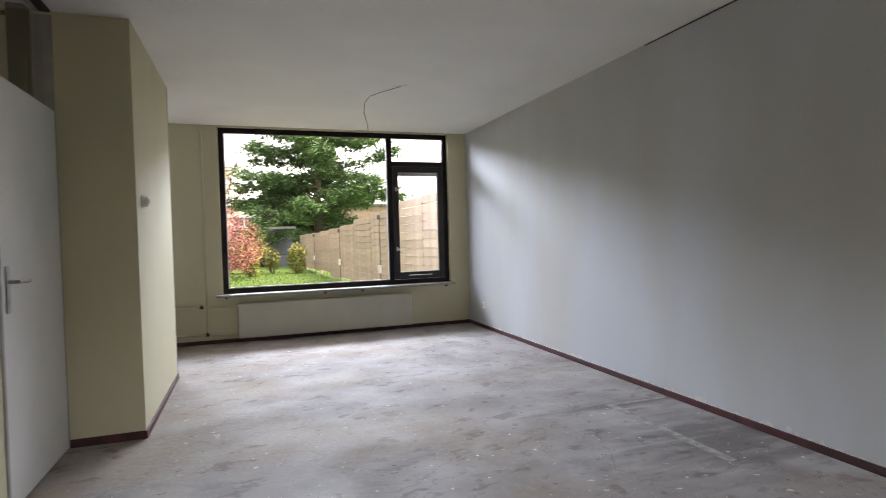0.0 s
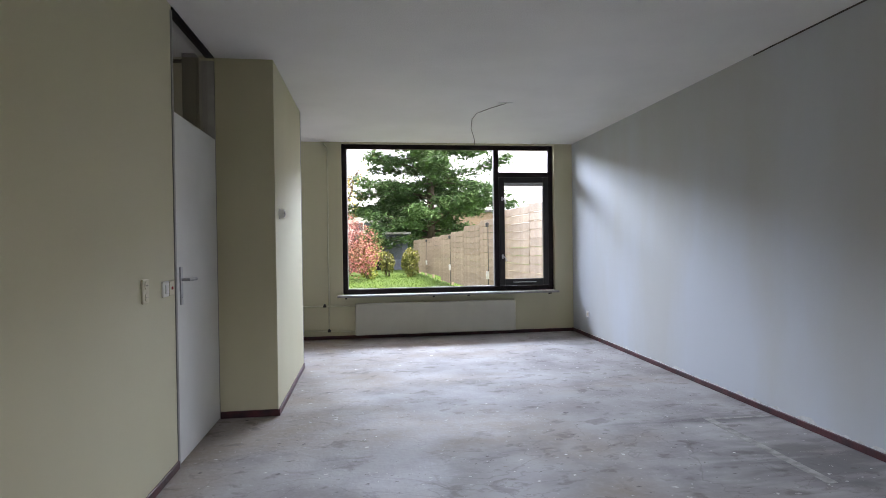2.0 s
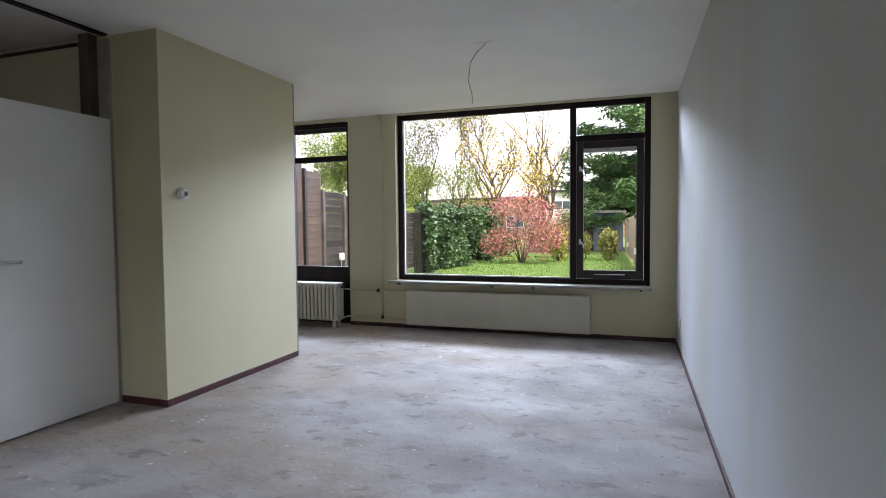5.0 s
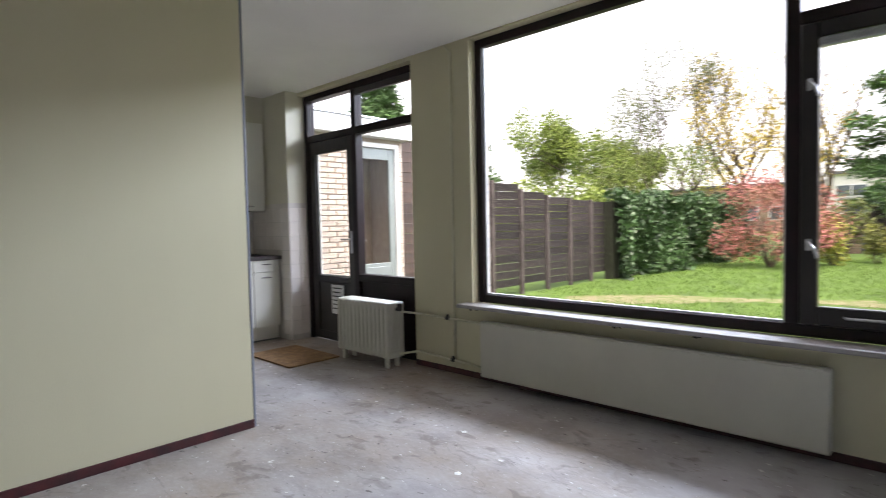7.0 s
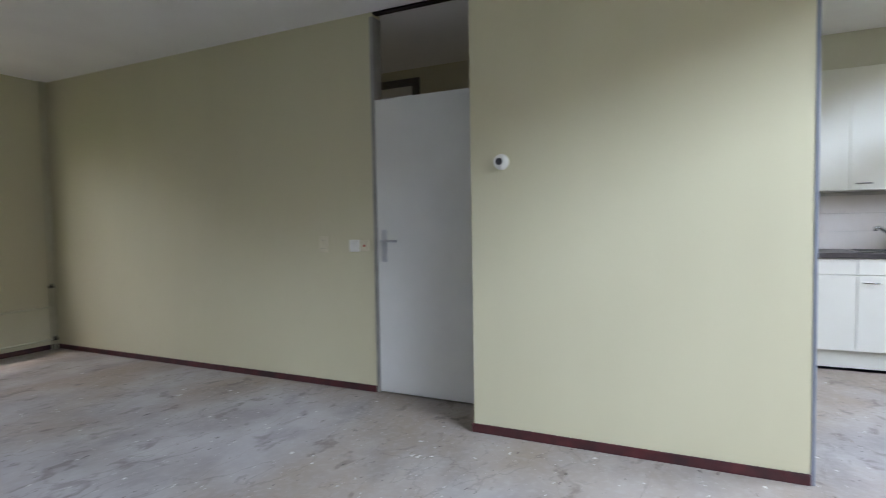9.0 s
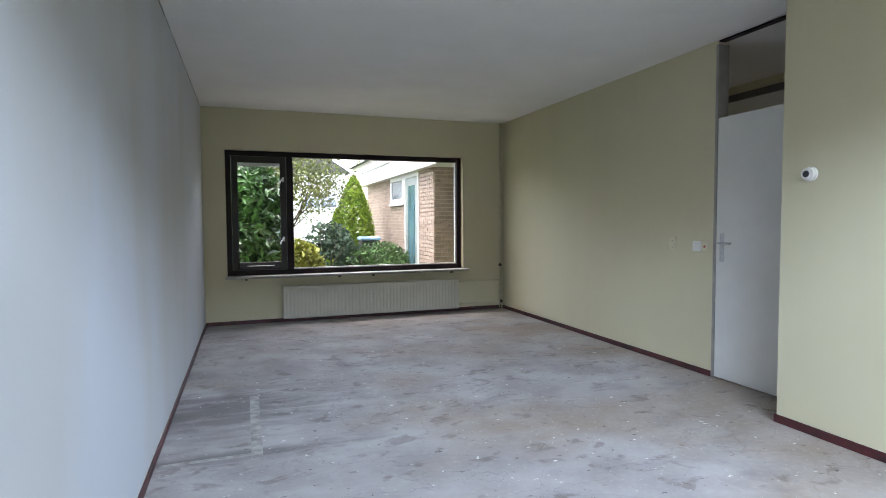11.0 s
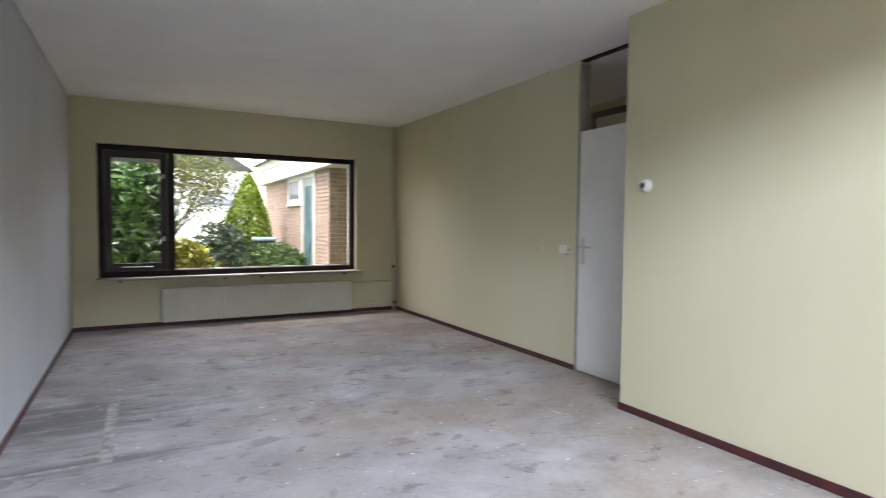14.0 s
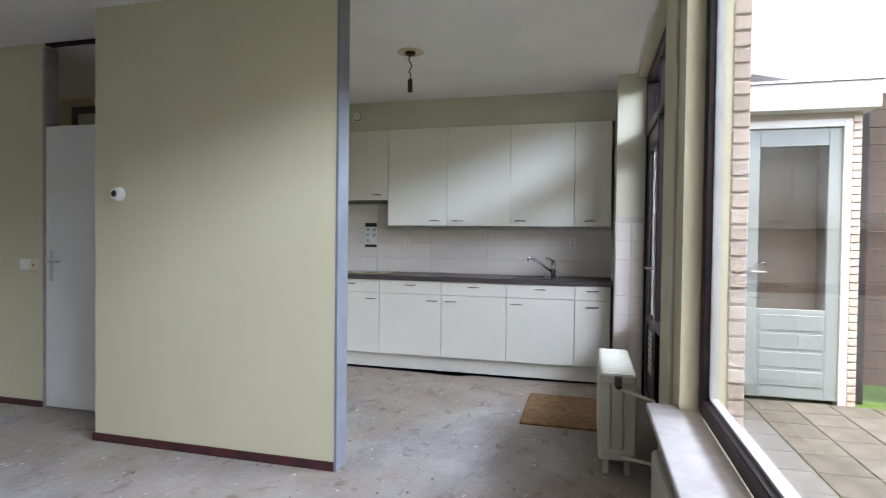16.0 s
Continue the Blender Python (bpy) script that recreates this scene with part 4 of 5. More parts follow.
r = np.random.RandomState(3)
n = 26000
gp = np.stack([r.uniform(-2.9, 3.2, n), 9.3 + 14 * r.rand(n) ** 1.6, np.full(n, GZ)], 1)
u = np.clip((gp[:, 0] + 2.0) / 3.9, 0, 1)
bare = (np.abs(gp[:, 1] - (11.6 + 3.2 * u - 1.2 * u * u)) < 0.42) & (r.rand(n) < 0.85)
gp = gp[~bare]
n = len(gp)
lean = r.normal(size=(n, 3)) * 0.02
hgt = r.uniform(0.03, 0.075, n)
side = r.normal(size=(n, 3)) * (1, 1, 0)
side /= np.linalg.norm(side, axis=1)[:, None]
gv = np.stack([gp - side * 0.006, gp + side * 0.006, gp + lean * (1, 1, 0) + hgt[:, None] * (0, 0, 1)], 1).reshape(-1, 3)
me = bpy.data.meshes.new("grass")
me.from_pydata(gv.tolist(), [], np.arange(3 * n).reshape(-1, 3).tolist())
tagged(part_mesh("grass", me, M_BLADE), "fresh green lawn grass", "grass", kind="stuff")

# ---- plants ----
M_BARK = mat("grey_brown_bark", (0.11, 0.085, 0.06), (0.06, 0.045, 0.035), scale=8, rough=0.95, bump=0.7, bscale=40, stretch=(1, 1, 0.3))
M_NEEDLE = mat("dark_green_needles", (0.085, 0.17, 0.045), (0.04, 0.095, 0.028), scale=1.2, rough=0.7, vary=0.4)
M_YELLEAF = mat("yellow_autumn_leaves", (0.50, 0.36, 0.04), (0.30, 0.25, 0.04), scale=1.5, rough=0.7, vary=0.35)
M_OLIVE = mat("olive_green_leaves", (0.13, 0.15, 0.03), (0.075, 0.10, 0.022), scale=1.2, rough=0.7, vary=0.4)
M_LIME = mat("light_green_leaves", (0.20, 0.26, 0.04), (0.10, 0.155, 0.028), scale=1.2, rough=0.7, vary=0.35)
M_IVY = mat("ivy_leaves", (0.06, 0.125, 0.04), (0.03, 0.07, 0.024), scale=1.5, rough=0.45, vary=0.45)
M_PINK = mat("pink_red_autumn_leaves", (0.42, 0.135, 0.14), (0.26, 0.13, 0.07), scale=1.5, rough=0.7, vary=0.4)
M_GLOSSLEAF = mat("glossy_dark_leaves", (0.055, 0.14, 0.03), (0.025, 0.065, 0.018), scale=2, rough=0.35, vary=0.5)
M_THUJA = mat("bright_green_thuja", (0.25, 0.36, 0.03), (0.15, 0.25, 0.022), scale=3, rough=0.75, vary=0.3)
M_BLUEG = mat("blue_green_leaves", (0.10, 0.17, 0.11), (0.05, 0.09, 0.055), scale=2, rough=0.6, vary=0.4)
M_GOLD = mat("yellow_green_leaves", (0.22, 0.22, 0.035), (0.13, 0.15, 0.03), scale=2, rough=0.6, vary=0.35)
M_BRIGHTGOLD = mat("bright_yellow_leaves", (0.34, 0.36, 0.05), (0.22, 0.24, 0.035), scale=2, rough=0.6, vary=0.35)
M_CORE = mat("ivy_core_shade", (0.03, 0.035, 0.018), (0.02, 0.02, 0.012), scale=5, rough=1.0)


def limbs(bm, p, d, length, r, depth, rng, tips, spread=0.6, gravity=0.05):
    """A branching limb of tapered, bent tubes."""
    pts, q, dd = [p], Vector(p), Vector(d).normalized()
    for k in range(4):
        dd = (dd + Vector((rng.uniform(-1, 1), rng.uniform(-1, 1), rng.uniform(-0.6, 1))) * 0.16 + Vector((0, 0, gravity))).normalized()
        q = q + dd * length / 4
        pts.append(q.copy())
    tube(bm, pts, r, 6 if depth > 1 else 4, r * 0.55)
    if depth <= 1:
        tips.extend(pts[1:])
    if depth == 0:
        return
    for k in range(rng.choice((2, 3, 3)) + (1 if depth > 2 else 0)):
        base = pts[rng.choice((2, 3, 4, 4))]
        side = Vector((rng.uniform(-1, 1), rng.uniform(-1, 1), rng.uniform(-0.2, 0.6)))
        limbs(bm, base, (dd + side * spread * 1.5).normalized(), length * rng.uniform(0.55, 0.78), r * 0.5, depth - 1, rng, tips, spread, gravity)


def broad_tree(name, label, x, y, h, seed, leaf, n, size, depth=5, trunk=0.085, blur=0.16, spread=0.6, gravity=0.05):
    ob = thing(name, label, "tree", (x, y, GZ))
    rng, bm, tips = random.Random(seed), bmesh.new(), []
    limbs(bm, (x, y, GZ), (0.02, 0, 1), h * 0.42 if spread < 0.8 else h * 0.3, trunk, depth, rng, tips, spread, gravity)
    part("trunk", bm, M_BARK, ob)
    if n:
        r = np.random.RandomState(seed)
        tp = np.array([tuple(t) for t in tips])
        c = tp[r.randint(0, len(tp), n)] + r.normal(size=(n, 3)) * blur
        quads("crown", c, size, seed, leaf, ob)
    return ob


def conifer(name, label, x, y, h, reach, seed, n=26000, size=0.16, z0=1.6, leaf=None):
    ob = thing(name, label, "tree", (x, y, GZ))
    rng = random.Random(seed)
    bm = pipe((x, y, GZ), (x + 0.05, y, h * 0.3), (x, y, h * 0.7), (x, y, h), r=0.26, n=10, r_end=0.04)
    pts = []
    z = z0
    while z < h - 0.3:
        f = 1 - z / h
        for k in range(rng.choice((3, 4, 5))):
            a = rng.uniform(0, 6.28)
            L = reach * (f ** 0.65) * rng.uniform(0.65, 1.12)
            d = Vector((math.cos(a), math.sin(a), rng.uniform(-0.1, 0.5)))
            b = [Vector((x, y, z)) + d * L * t + Vector((0, 0, -0.28 * L * t * t + 0.12 * L * t ** 4)) for t in (0, 0.33, 0.66, 1.0)]
            tube(bm, b, 0.05 * f + 0.015, 5, 0.008)
            m = int(9 * L)
            for q in range(m):
                t = 0.22 + 0.78 * rng.random()
                j = min(int(t * 3), 2)
                c = b[j].lerp(b[j + 1], t * 3 - j)
                w = 0.08 + 0.30 * L / reach * (1 - abs(t - 0.55))
                pts.append((c.x + rng.gauss(0, w), c.y + rng.gauss(0, w), c.z + rng.gauss(0, 0.09)))
        z += rng.uniform(0.20, 0.40)
    part("trunk", bm, M_BARK, ob)
    base = np.array(pts)
    r = np.random.RandomState(seed)
    c = base[r.randint(0, len(base), n)] + r.normal(size=(n, 3)) * (0.16, 0.16, 0.12)
    quads("crown", c, size, seed, leaf or M_NEEDLE, ob, flat=0.55, aspect=0.35)
    return ob


conifer("conifer", "tall dark green conifer behind the garden fence", 3.5, 29.0, 14.0, 5.4, 5, 100000, 0.115)
broad_tree("tree", "thin autumn tree with sparse yellow leaves", -3.6, 27.5, 7.4, 21, M_YELLEAF, 2000, 0.045, 5, 0.12)
broad_tree("tree", "bare leaning autumn tree with a few leaves", -1.4, 28.0, 8.2, 34, M_YELLEAF, 1200, 0.045, 5, 0.15, 0.16, 0.8)
broad_tree("tree", "thin half-bare tree at the garden's end", -5.6, 29.0, 7.4, 47, M_OLIVE, 5200, 0.04)
broad_tree("tree", "thin half-bare tree beyond the ivy", -7.6, 27.0, 7.2, 53, M_OLIVE, 6000, 0.042)
broad_tree("tree", "half-bare tree with yellow leaves", -2.2, 33.0, 8.8, 61, M_YELLEAF, 1000, 0.05, 5, 0.14)
broad_tree("tree", "wide half-bare tree with olive leaves", -5.0, 24.8, 6.4, 102, M_LIME, 3200, 0.04, 5, 0.11, 0.22, 0.9)
broad_tree("tree", "wide half-bare tree with yellow leaves", -3.1, 26.0, 7.6, 117, M_YELLEAF, 3600, 0.042, 5, 0.15, 0.2, 0.85)
broad_tree("tree", "wide half-bare tree with olive leaves", -8.8, 26.5, 5.6, 126, M_LIME, 5200, 0.045, 5, 0.10, 0.25, 0.95)
broad_tree("tree", "small yellow autumn tree at the lawn's end", -1.9, 26.0, 3.9, 29, M_YELLEAF, 2600, 0.035, 4, 0.06, 0.35)
broad_tree("tree", "green leafy tree behind the dark fence", -11.0, 26.3, 8.3, 72, M_LIME, 22000, 0.058, 5, 0.12, 0.27, 1.0, 0.03)
broad_tree("tree", "green leafy tree behind the dark fence", -9.5, 31.0, 7.0, 76, M_LIME, 11000, 0.06, 5, 0.12, 0.24, 1.0, 0.03)
broad_tree("tree", "olive green tree behind the sheds", -16.0, 24.0, 5.0, 81, M_LIME, 12000, 0.07, 5, 0.14, 0.36, 1.0, 0.03)
conifer("conifer", "slim dark conifer beyond the neighbouring gardens", -17.5, 26.8, 11.3, 2.2, 18, 14000, 0.15)
conifer("conifer", "dark conifer behind the sheds", -19.0, 22.0, 10.0, 3.0, 8, 14000, 0.18)


def shrub(name, label, c, rad, n, size, seed, leaf, stems=7, shell=0.35, core=True, up=0.0, aspect=0.55):
    """A shrub of stems and uneven clumps of leaves that stands on the ground."""
    x, y, z = c
    ob = thing(name, label, "shrub", (x, y, GZ))
    rng, bm, tips = random.Random(seed), bmesh.new(), []
    for k in range(stems):
        a = 6.283 * k / stems
        limbs(bm, (x + 0.06 * math.cos(a), y + 0.06 * math.sin(a), GZ), (math.cos(a) * rad[0] * 0.6, math.sin(a) * rad[1] * 0.6, rad[2] * 1.6), (z + rad[2] - GZ) * 0.5, 0.018, 1, rng, tips)
    part("stems", bm, M_BARK, ob)
    clumps = []
    for k in range(16):
        a, b = rng.uniform(0, 6.28), rng.uniform(-0.9, 1)
        w = math.sqrt(max(0.05, 1 - b * b)) * 0.62
        clumps.append(ball_points(n // 16, (x + rad[0] * w * math.cos(a), y + rad[1] * w * math.sin(a), max(z + rad[2] * 0.66 * b, GZ + 0.1)), [q * rng.uniform(0.36, 0.52) for q in rad], seed * 31 + k, shell))
    p = np.concatenate(clumps)
    p[:, 2] = np.maximum(p[:, 2], GZ + 0.02)
    quads("foliage", p, size, seed, leaf, ob, up=up, aspect=aspect)
    return ob


shrub("autumn_shrub", "sprawling pink-red autumn shrub on the lawn", (-0.9, 19.4, 1.05), (1.55, 1.3, 1.35), 6500, 0.036, 5, M_PINK, 18, 0.0)
shrub("shrub", "yellow-green shrub by the fence", (0.95, 21.8, 0.62), (0.34, 0.4, 0.6), 1300, 0.04, 6, M_GOLD)
shrub("shrub", "yellow-green shrub against the pale fence", (1.85, 21.4, 0.5), (0.36, 0.5, 0.62), 1800, 0.045, 7, M_GOLD)
shrub("shrub", "twiggy olive shrub at the garden's end", (0.1, 22.5, 0.9), (0.8, 0.6, 0.95), 1400, 0.05, 9, M_OLIVE, 12, 0.0)

shrub("shrub", "tall light green shrub behind the dark fence", (-6.6, 20.0, 1.15), (1.9, 1.4, 1.35), 9000, 0.055, 41, M_LIME, 9)
shrub("shrub", "tall light green shrub behind the dark fence", (-10.2, 21.5, 1.2), (2.2, 1.4, 1.5), 9000, 0.06, 43, M_LIME, 9)
shrub("shrub", "low yellow-green shrub behind the autumn shrub", (0.2, 20.6, 0.55), (0.5, 0.5, 0.6), 1500, 0.04, 44, M_BRIGHTGOLD, 8)

# ivy over the far fence
ivy = thing("ivy_hedge", "thick dark green ivy over the garden fence", "hedge", (-2.7, 19.0, GZ))
r = np.random.RandomState(17)
n = 28000
yy, zz = 14.7 + 9.0 * r.rand(n), GZ + 1.78 * r.rand(n)
xx = -2.62 + 0.22 * np.sin(yy * 1.9) * np.cos(zz * 2.3) + 0.14 * np.sin(yy * 4.3 + 1) + r.normal(size=n) * 0.07
top = r.rand(n) < 0.16
zz = np.where(top, GZ + 1.72 + 0.12 * np.sin(yy * 2.7) + r.normal(size=n) * 0.06, zz)
xx = np.where(top, -2.95 + 0.5 * r.rand(n), xx)
quads("foliage", np.stack([xx, yy, zz], 1), 0.05, 4, M_IVY, ivy, flat=0.2, aspect=0.7)
# solid core box keeps the ivy opaque; its dark colour stands for shade
part("stems", boxes([(-2.98, 14.8, GZ, -2.78, 23.6, 1.6)]), M_CORE, ivy, "dark core box, its colour stands for shade inside the ivy")

# ---- fences ----
M_DARKWOOD = mat("dark_brown_fence_stain", (0.031, 0.0225, 0.0235), (0.011, 0.0095, 0.0095), scale=3, rough=0.85, bump=0.15, bscale=25, stretch=(1, 0.15, 1), vary=0.45)
M_POSTWOOD = mat("greyed_fence_post", (0.10, 0.082, 0.078), (0.055, 0.045, 0.043), scale=6, rough=0.9, bump=0.4, bscale=40)
M_TALLWOOD = mat("dark_weathered_board", (0.08, 0.052, 0.04), (0.038, 0.027, 0.022), scale=4, rough=0.9, bump=0.5, bscale=30, stretch=(1, 0.2, 1), vary=0.25)
M_PALEWOOD = mat("weathered_pale_fence_board", (0.43, 0.335, 0.25), (0.32, 0.245, 0.18), scale=4, rough=0.8, bump=0.3, bscale=30, stretch=(1, 0.2, 1), vary=0.10)
M_OLDWOOD = mat("weathered_brown_board", (0.23, 0.16, 0.12), (0.14, 0.10, 0.075), scale=4, rough=0.9, bump=0.5, bscale=30, stretch=(1, 0.2, 1), vary=0.25)


def rail_fence(name, label, p0, p1, tops, board, material, post_material, side, gap=0.012, lap=0.0):
    """A fence of horizontal boards between posts; tops: the height of each bay."""
    ob = thing(name, label, "fence", (*p0, GZ))
    p0, p1 = Vector((*p0, 0)), Vector((*p1, 0))
    n = len(tops)
    d = (p1 - p0) / n
    yaw = math.atan2(d.y, d.x)
    normal = Vector((-math.sin(yaw), math.cos(yaw), 0)) * side
    bm = box(-d.length / 2 + 0.03, -0.010, -board / 2 + gap / 2, d.length / 2 - 0.03, 0.010, board / 2 - gap / 2, bevel=0.004)
    me = bpy.data.meshes.new("plank")
    bm.to_mesh(me)
    bm.free()
    me.materials.append(material)
    for k, top in enumerate(tops):
        c = p0 + d * (k + 0.5)
        for j in range(int((top - GZ - 0.04) / board)):
            q = new("plank", me)
            q.parent = ob
            q.matrix_basis = Matrix.Translation(-ob.location) @ Matrix.Translation((c.x, c.y, top - board * (j + 0.5))) @ pose(0, 0, 0, lap, 0, math.degrees(yaw))
        e = p0 + d * k + normal * 0.03
        bmp = box(e.x - 0.035, e.y - 0.035, GZ - 0.05, e.x + 0.035, e.y + 0.035, top + 0.03, bevel=0.004)
        part("post", bmp, post_material, ob)
    return ob


rail_fence("tall_fence", "tall weathered brown board fence beside the shed", (-3.0, 8.9), (-3.0, 10.15), [2.48, 2.27], 0.14, M_TALLWOOD, M_DARKWOOD, -1, 0.002)
rail_fence("dark_fence", "dark stained board fence with upright posts", (-3.0, 10.15), (-3.0, 15.0), [1.92, 1.86, 1.74, 1.66, 1.62, 1.60], 0.135, M_DARKWOOD, M_POSTWOOD, -1, 0.007)
rail_fence("pale_fence", "stepped pale board fence along the lawn", (3.22, 7.55), (2.35, 26.0), [1.95, 1.93, 1.80, 1.72, 1.60, 1.54, 1.50, 1.46, 1.44, 1.42], 0.155, M_PALEWOOD, M_PALEWOOD, -1, 0.005, 6)
rail_fence("end_fence", "low brown board fence at the garden's end", (-1.6, 24.2), (0.4, 24.2), [1.25, 1.25], 0.15, M_OLDWOOD, M_OLDWOOD, -1)
for t, top in ((0.245, 1.72), (0.49, 1.50), (0.75, 1.42)):
    x, y = 3.22 - 0.87 * t - 0.06, 7.55 + 18.45 * t
    ob = thing("solar_light", "small black solar lamp with a cable on the fence", "lamp", (x, y, top), "solar lamps on the fence")
    part("head", box(x - 0.06, y - 0.05, top - 0.10, x, y + 0.05, top + 0.0, bevel=0.01), M_GREYP, ob)
    part("cable", pipe((x - 0.012, y, top - 0.10), (x - 0.012, y, 0.55), (x - 0.012, y, GZ), r=0.008, n=6), M_GREYP, ob)
    part("junction_box", box(x - 0.06, y - 0.04, 0.42, x, y + 0.04, 0.60, bevel=0.01), M_WHITE, ob, "pale junction box")
for y, z in ((10.75, 0.64), (15.0, 0.95)):
    ob = thing("garden_socket", "pale outdoor socket on the fence post", "socket", (-2.9, y, z), "outdoor sockets")
    part("box", box(-2.96, y - 0.05, z - 0.07, -2.88, y + 0.05, z + 0.07, bevel=0.01), M_WHITE, ob)
    part("cable", pipe((-2.93, y, z - 0.07), (-2.93, y, GZ), r=0.012, n=6), M_ALU, ob)
# ---- far houses and shed at the garden's end ----
M_PALEWALL = mat("pale_rendered_wall", (0.62, 0.60, 0.56), (0.55, 0.53, 0.49), scale=0.8, rough=0.9, bump=0.2)
M_FARBRICK = mat("far_orange_brick", (0.30, 0.215, 0.15), (0.24, 0.17, 0.12), scale=3, rough=0.9, bump=0.3)
M_ROOF = mat("grey_roof_felt", (0.10, 0.10, 0.105), (0.07, 0.07, 0.075), scale=3, rough=0.9, bump=0.3)
M_FASCIA = mat("white_fascia_paint", (0.62, 0.62, 0.61), (0.56, 0.56, 0.55), scale=2, rough=0.5)
M_DARKPANE = mat("dark_far_glass", (0.10, 0.12, 0.14), (0.06, 0.07, 0.08), scale=1, rough=0.08)


def row_house(x0, x1, y, h, wall, label, face=-1, gable=0.0, windows=2, sill=0.9, wh=1.2):
    """A plain house with roof, and windows with frames on the side that faces the garden."""
    ob = thing("row_house", label, "house", ((x0 + x1) / 2, y, GZ))
    ya, yb = (y, y + 8) if face < 0 else (y - 8, y)
    part("wall", box(x0, ya, GZ, x1, yb, h), wall, ob)
    if gable:
        bm = bmesh.new()
        xm = (x0 + x1) / 2
        v = [bm.verts.new(p) for p in ((x0 - 0.3, ya - 0.2, h), (x1 + 0.3, ya - 0.2, h), (xm, ya - 0.2, h + gable), (x0 - 0.3, yb + 0.2, h), (x1 + 0.3, yb + 0.2, h), (xm, yb + 0.2, h + gable))]
        for q in ((0, 1, 2), (3, 5, 4), (0, 2, 5, 3), (1, 4, 5, 2), (0, 3, 4, 1)):
            bm.faces.new([v[i] for i in q])
        part("roof", bm, M_ROOF, ob)
    else:
        part("roof", box(x0 - 0.15, ya - 0.25, h, x1 + 0.15, yb + 0.25, h + 0.22, bevel=0.02), M_ROOF, ob)
    yf = y
    for s in range(2 if h > 4 else 1):
        for k in range(windows):
            cx = x0 + (k + 0.5) * (x1 - x0) / windows
            zz = sill + 2.7 * s
            if zz + wh > h:
                continue
            w = part("window", boxes([(cx - 0.9, yf + face * 0.06, zz, cx + 0.9, yf, zz + wh)]) if face < 0 else box(cx - 0.9, yf, zz, cx + 0.9, yf + 0.06, zz + wh), M_FASCIA, ob)
            a, b = sorted((yf + face * 0.06, yf + face * 0.075))
            part("pane", box(cx - 0.82, a, zz + 0.08, cx - 0.04, b, zz + wh - 0.08), M_DARKPANE, w)
            part("pane", box(cx + 0.04, a, zz + 0.08, cx + 0.82, b, zz + wh - 0.08), M_DARKPANE, w)
    return ob


row_house(-4.6, 1.2, 50, 4.0, M_PALEWALL, "pale rendered house beyond the gardens", sill=2.45, wh=0.85)
row_house(-15.0, -4.7, 56, 3.8, M_FARBRICK, "orange brick house beyond the gardens", windows=4)
row_house(-28.0, -15.2, 58, 3.8, M_FARBRICK, "brick house row beyond the gardens", windows=4)
row_house(1.4, 14.0, 52, 4.2, M_FARBRICK, "brick house behind the conifer", windows=4)
M_BLUEGREY = mat("blue_grey_shed_paint", (0.13, 0.15, 0.19), (0.08, 0.09, 0.12), scale=4, rough=0.8, bump=0.2)
ob = thing("garden_shed", "blue-grey garden shed at the garden's end", "shed", (0.9, 28.5, GZ))
part("wall", box(-0.6, 28.0, GZ, 2.2, 30.0, 1.75), M_BLUEGREY, ob)
part("roof", box(-0.75, 27.8, 1.75, 2.35, 30.2, 1.87, bevel=0.02), M_FASCIA, ob)
part("door", box(0.1, 27.95, GZ, 0.9, 28.0, 1.6, bevel=0.01), M_DARKWOOD, ob)
part("door", box(1.2, 27.95, 0.5, 1.9, 28.0, 1.4, bevel=0.01), M_DARKPANE, ob)

# ---- brick shed behind the house ----
M_BRICK = mat("buff_brick", (0.52, 0.435, 0.355), (0.44, 0.36, 0.285), scale=6, rough=0.9, bump=0.5, bscale=120, vary=0.10)
M_MORTAR = mat("grey_mortar", (0.42, 0.37, 0.32), (0.35, 0.30, 0.26), scale=12, rough=0.95, bump=0.4)
# front shed's own darker brick tone, with its north side's shade put in
M_DARKBRICK = mat("shaded_grey_brown_brick", (0.29, 0.225, 0.18), (0.22, 0.17, 0.135), scale=6, rough=0.9, bump=0.5, bscale=120, vary=0.14)
BRICKS = {}


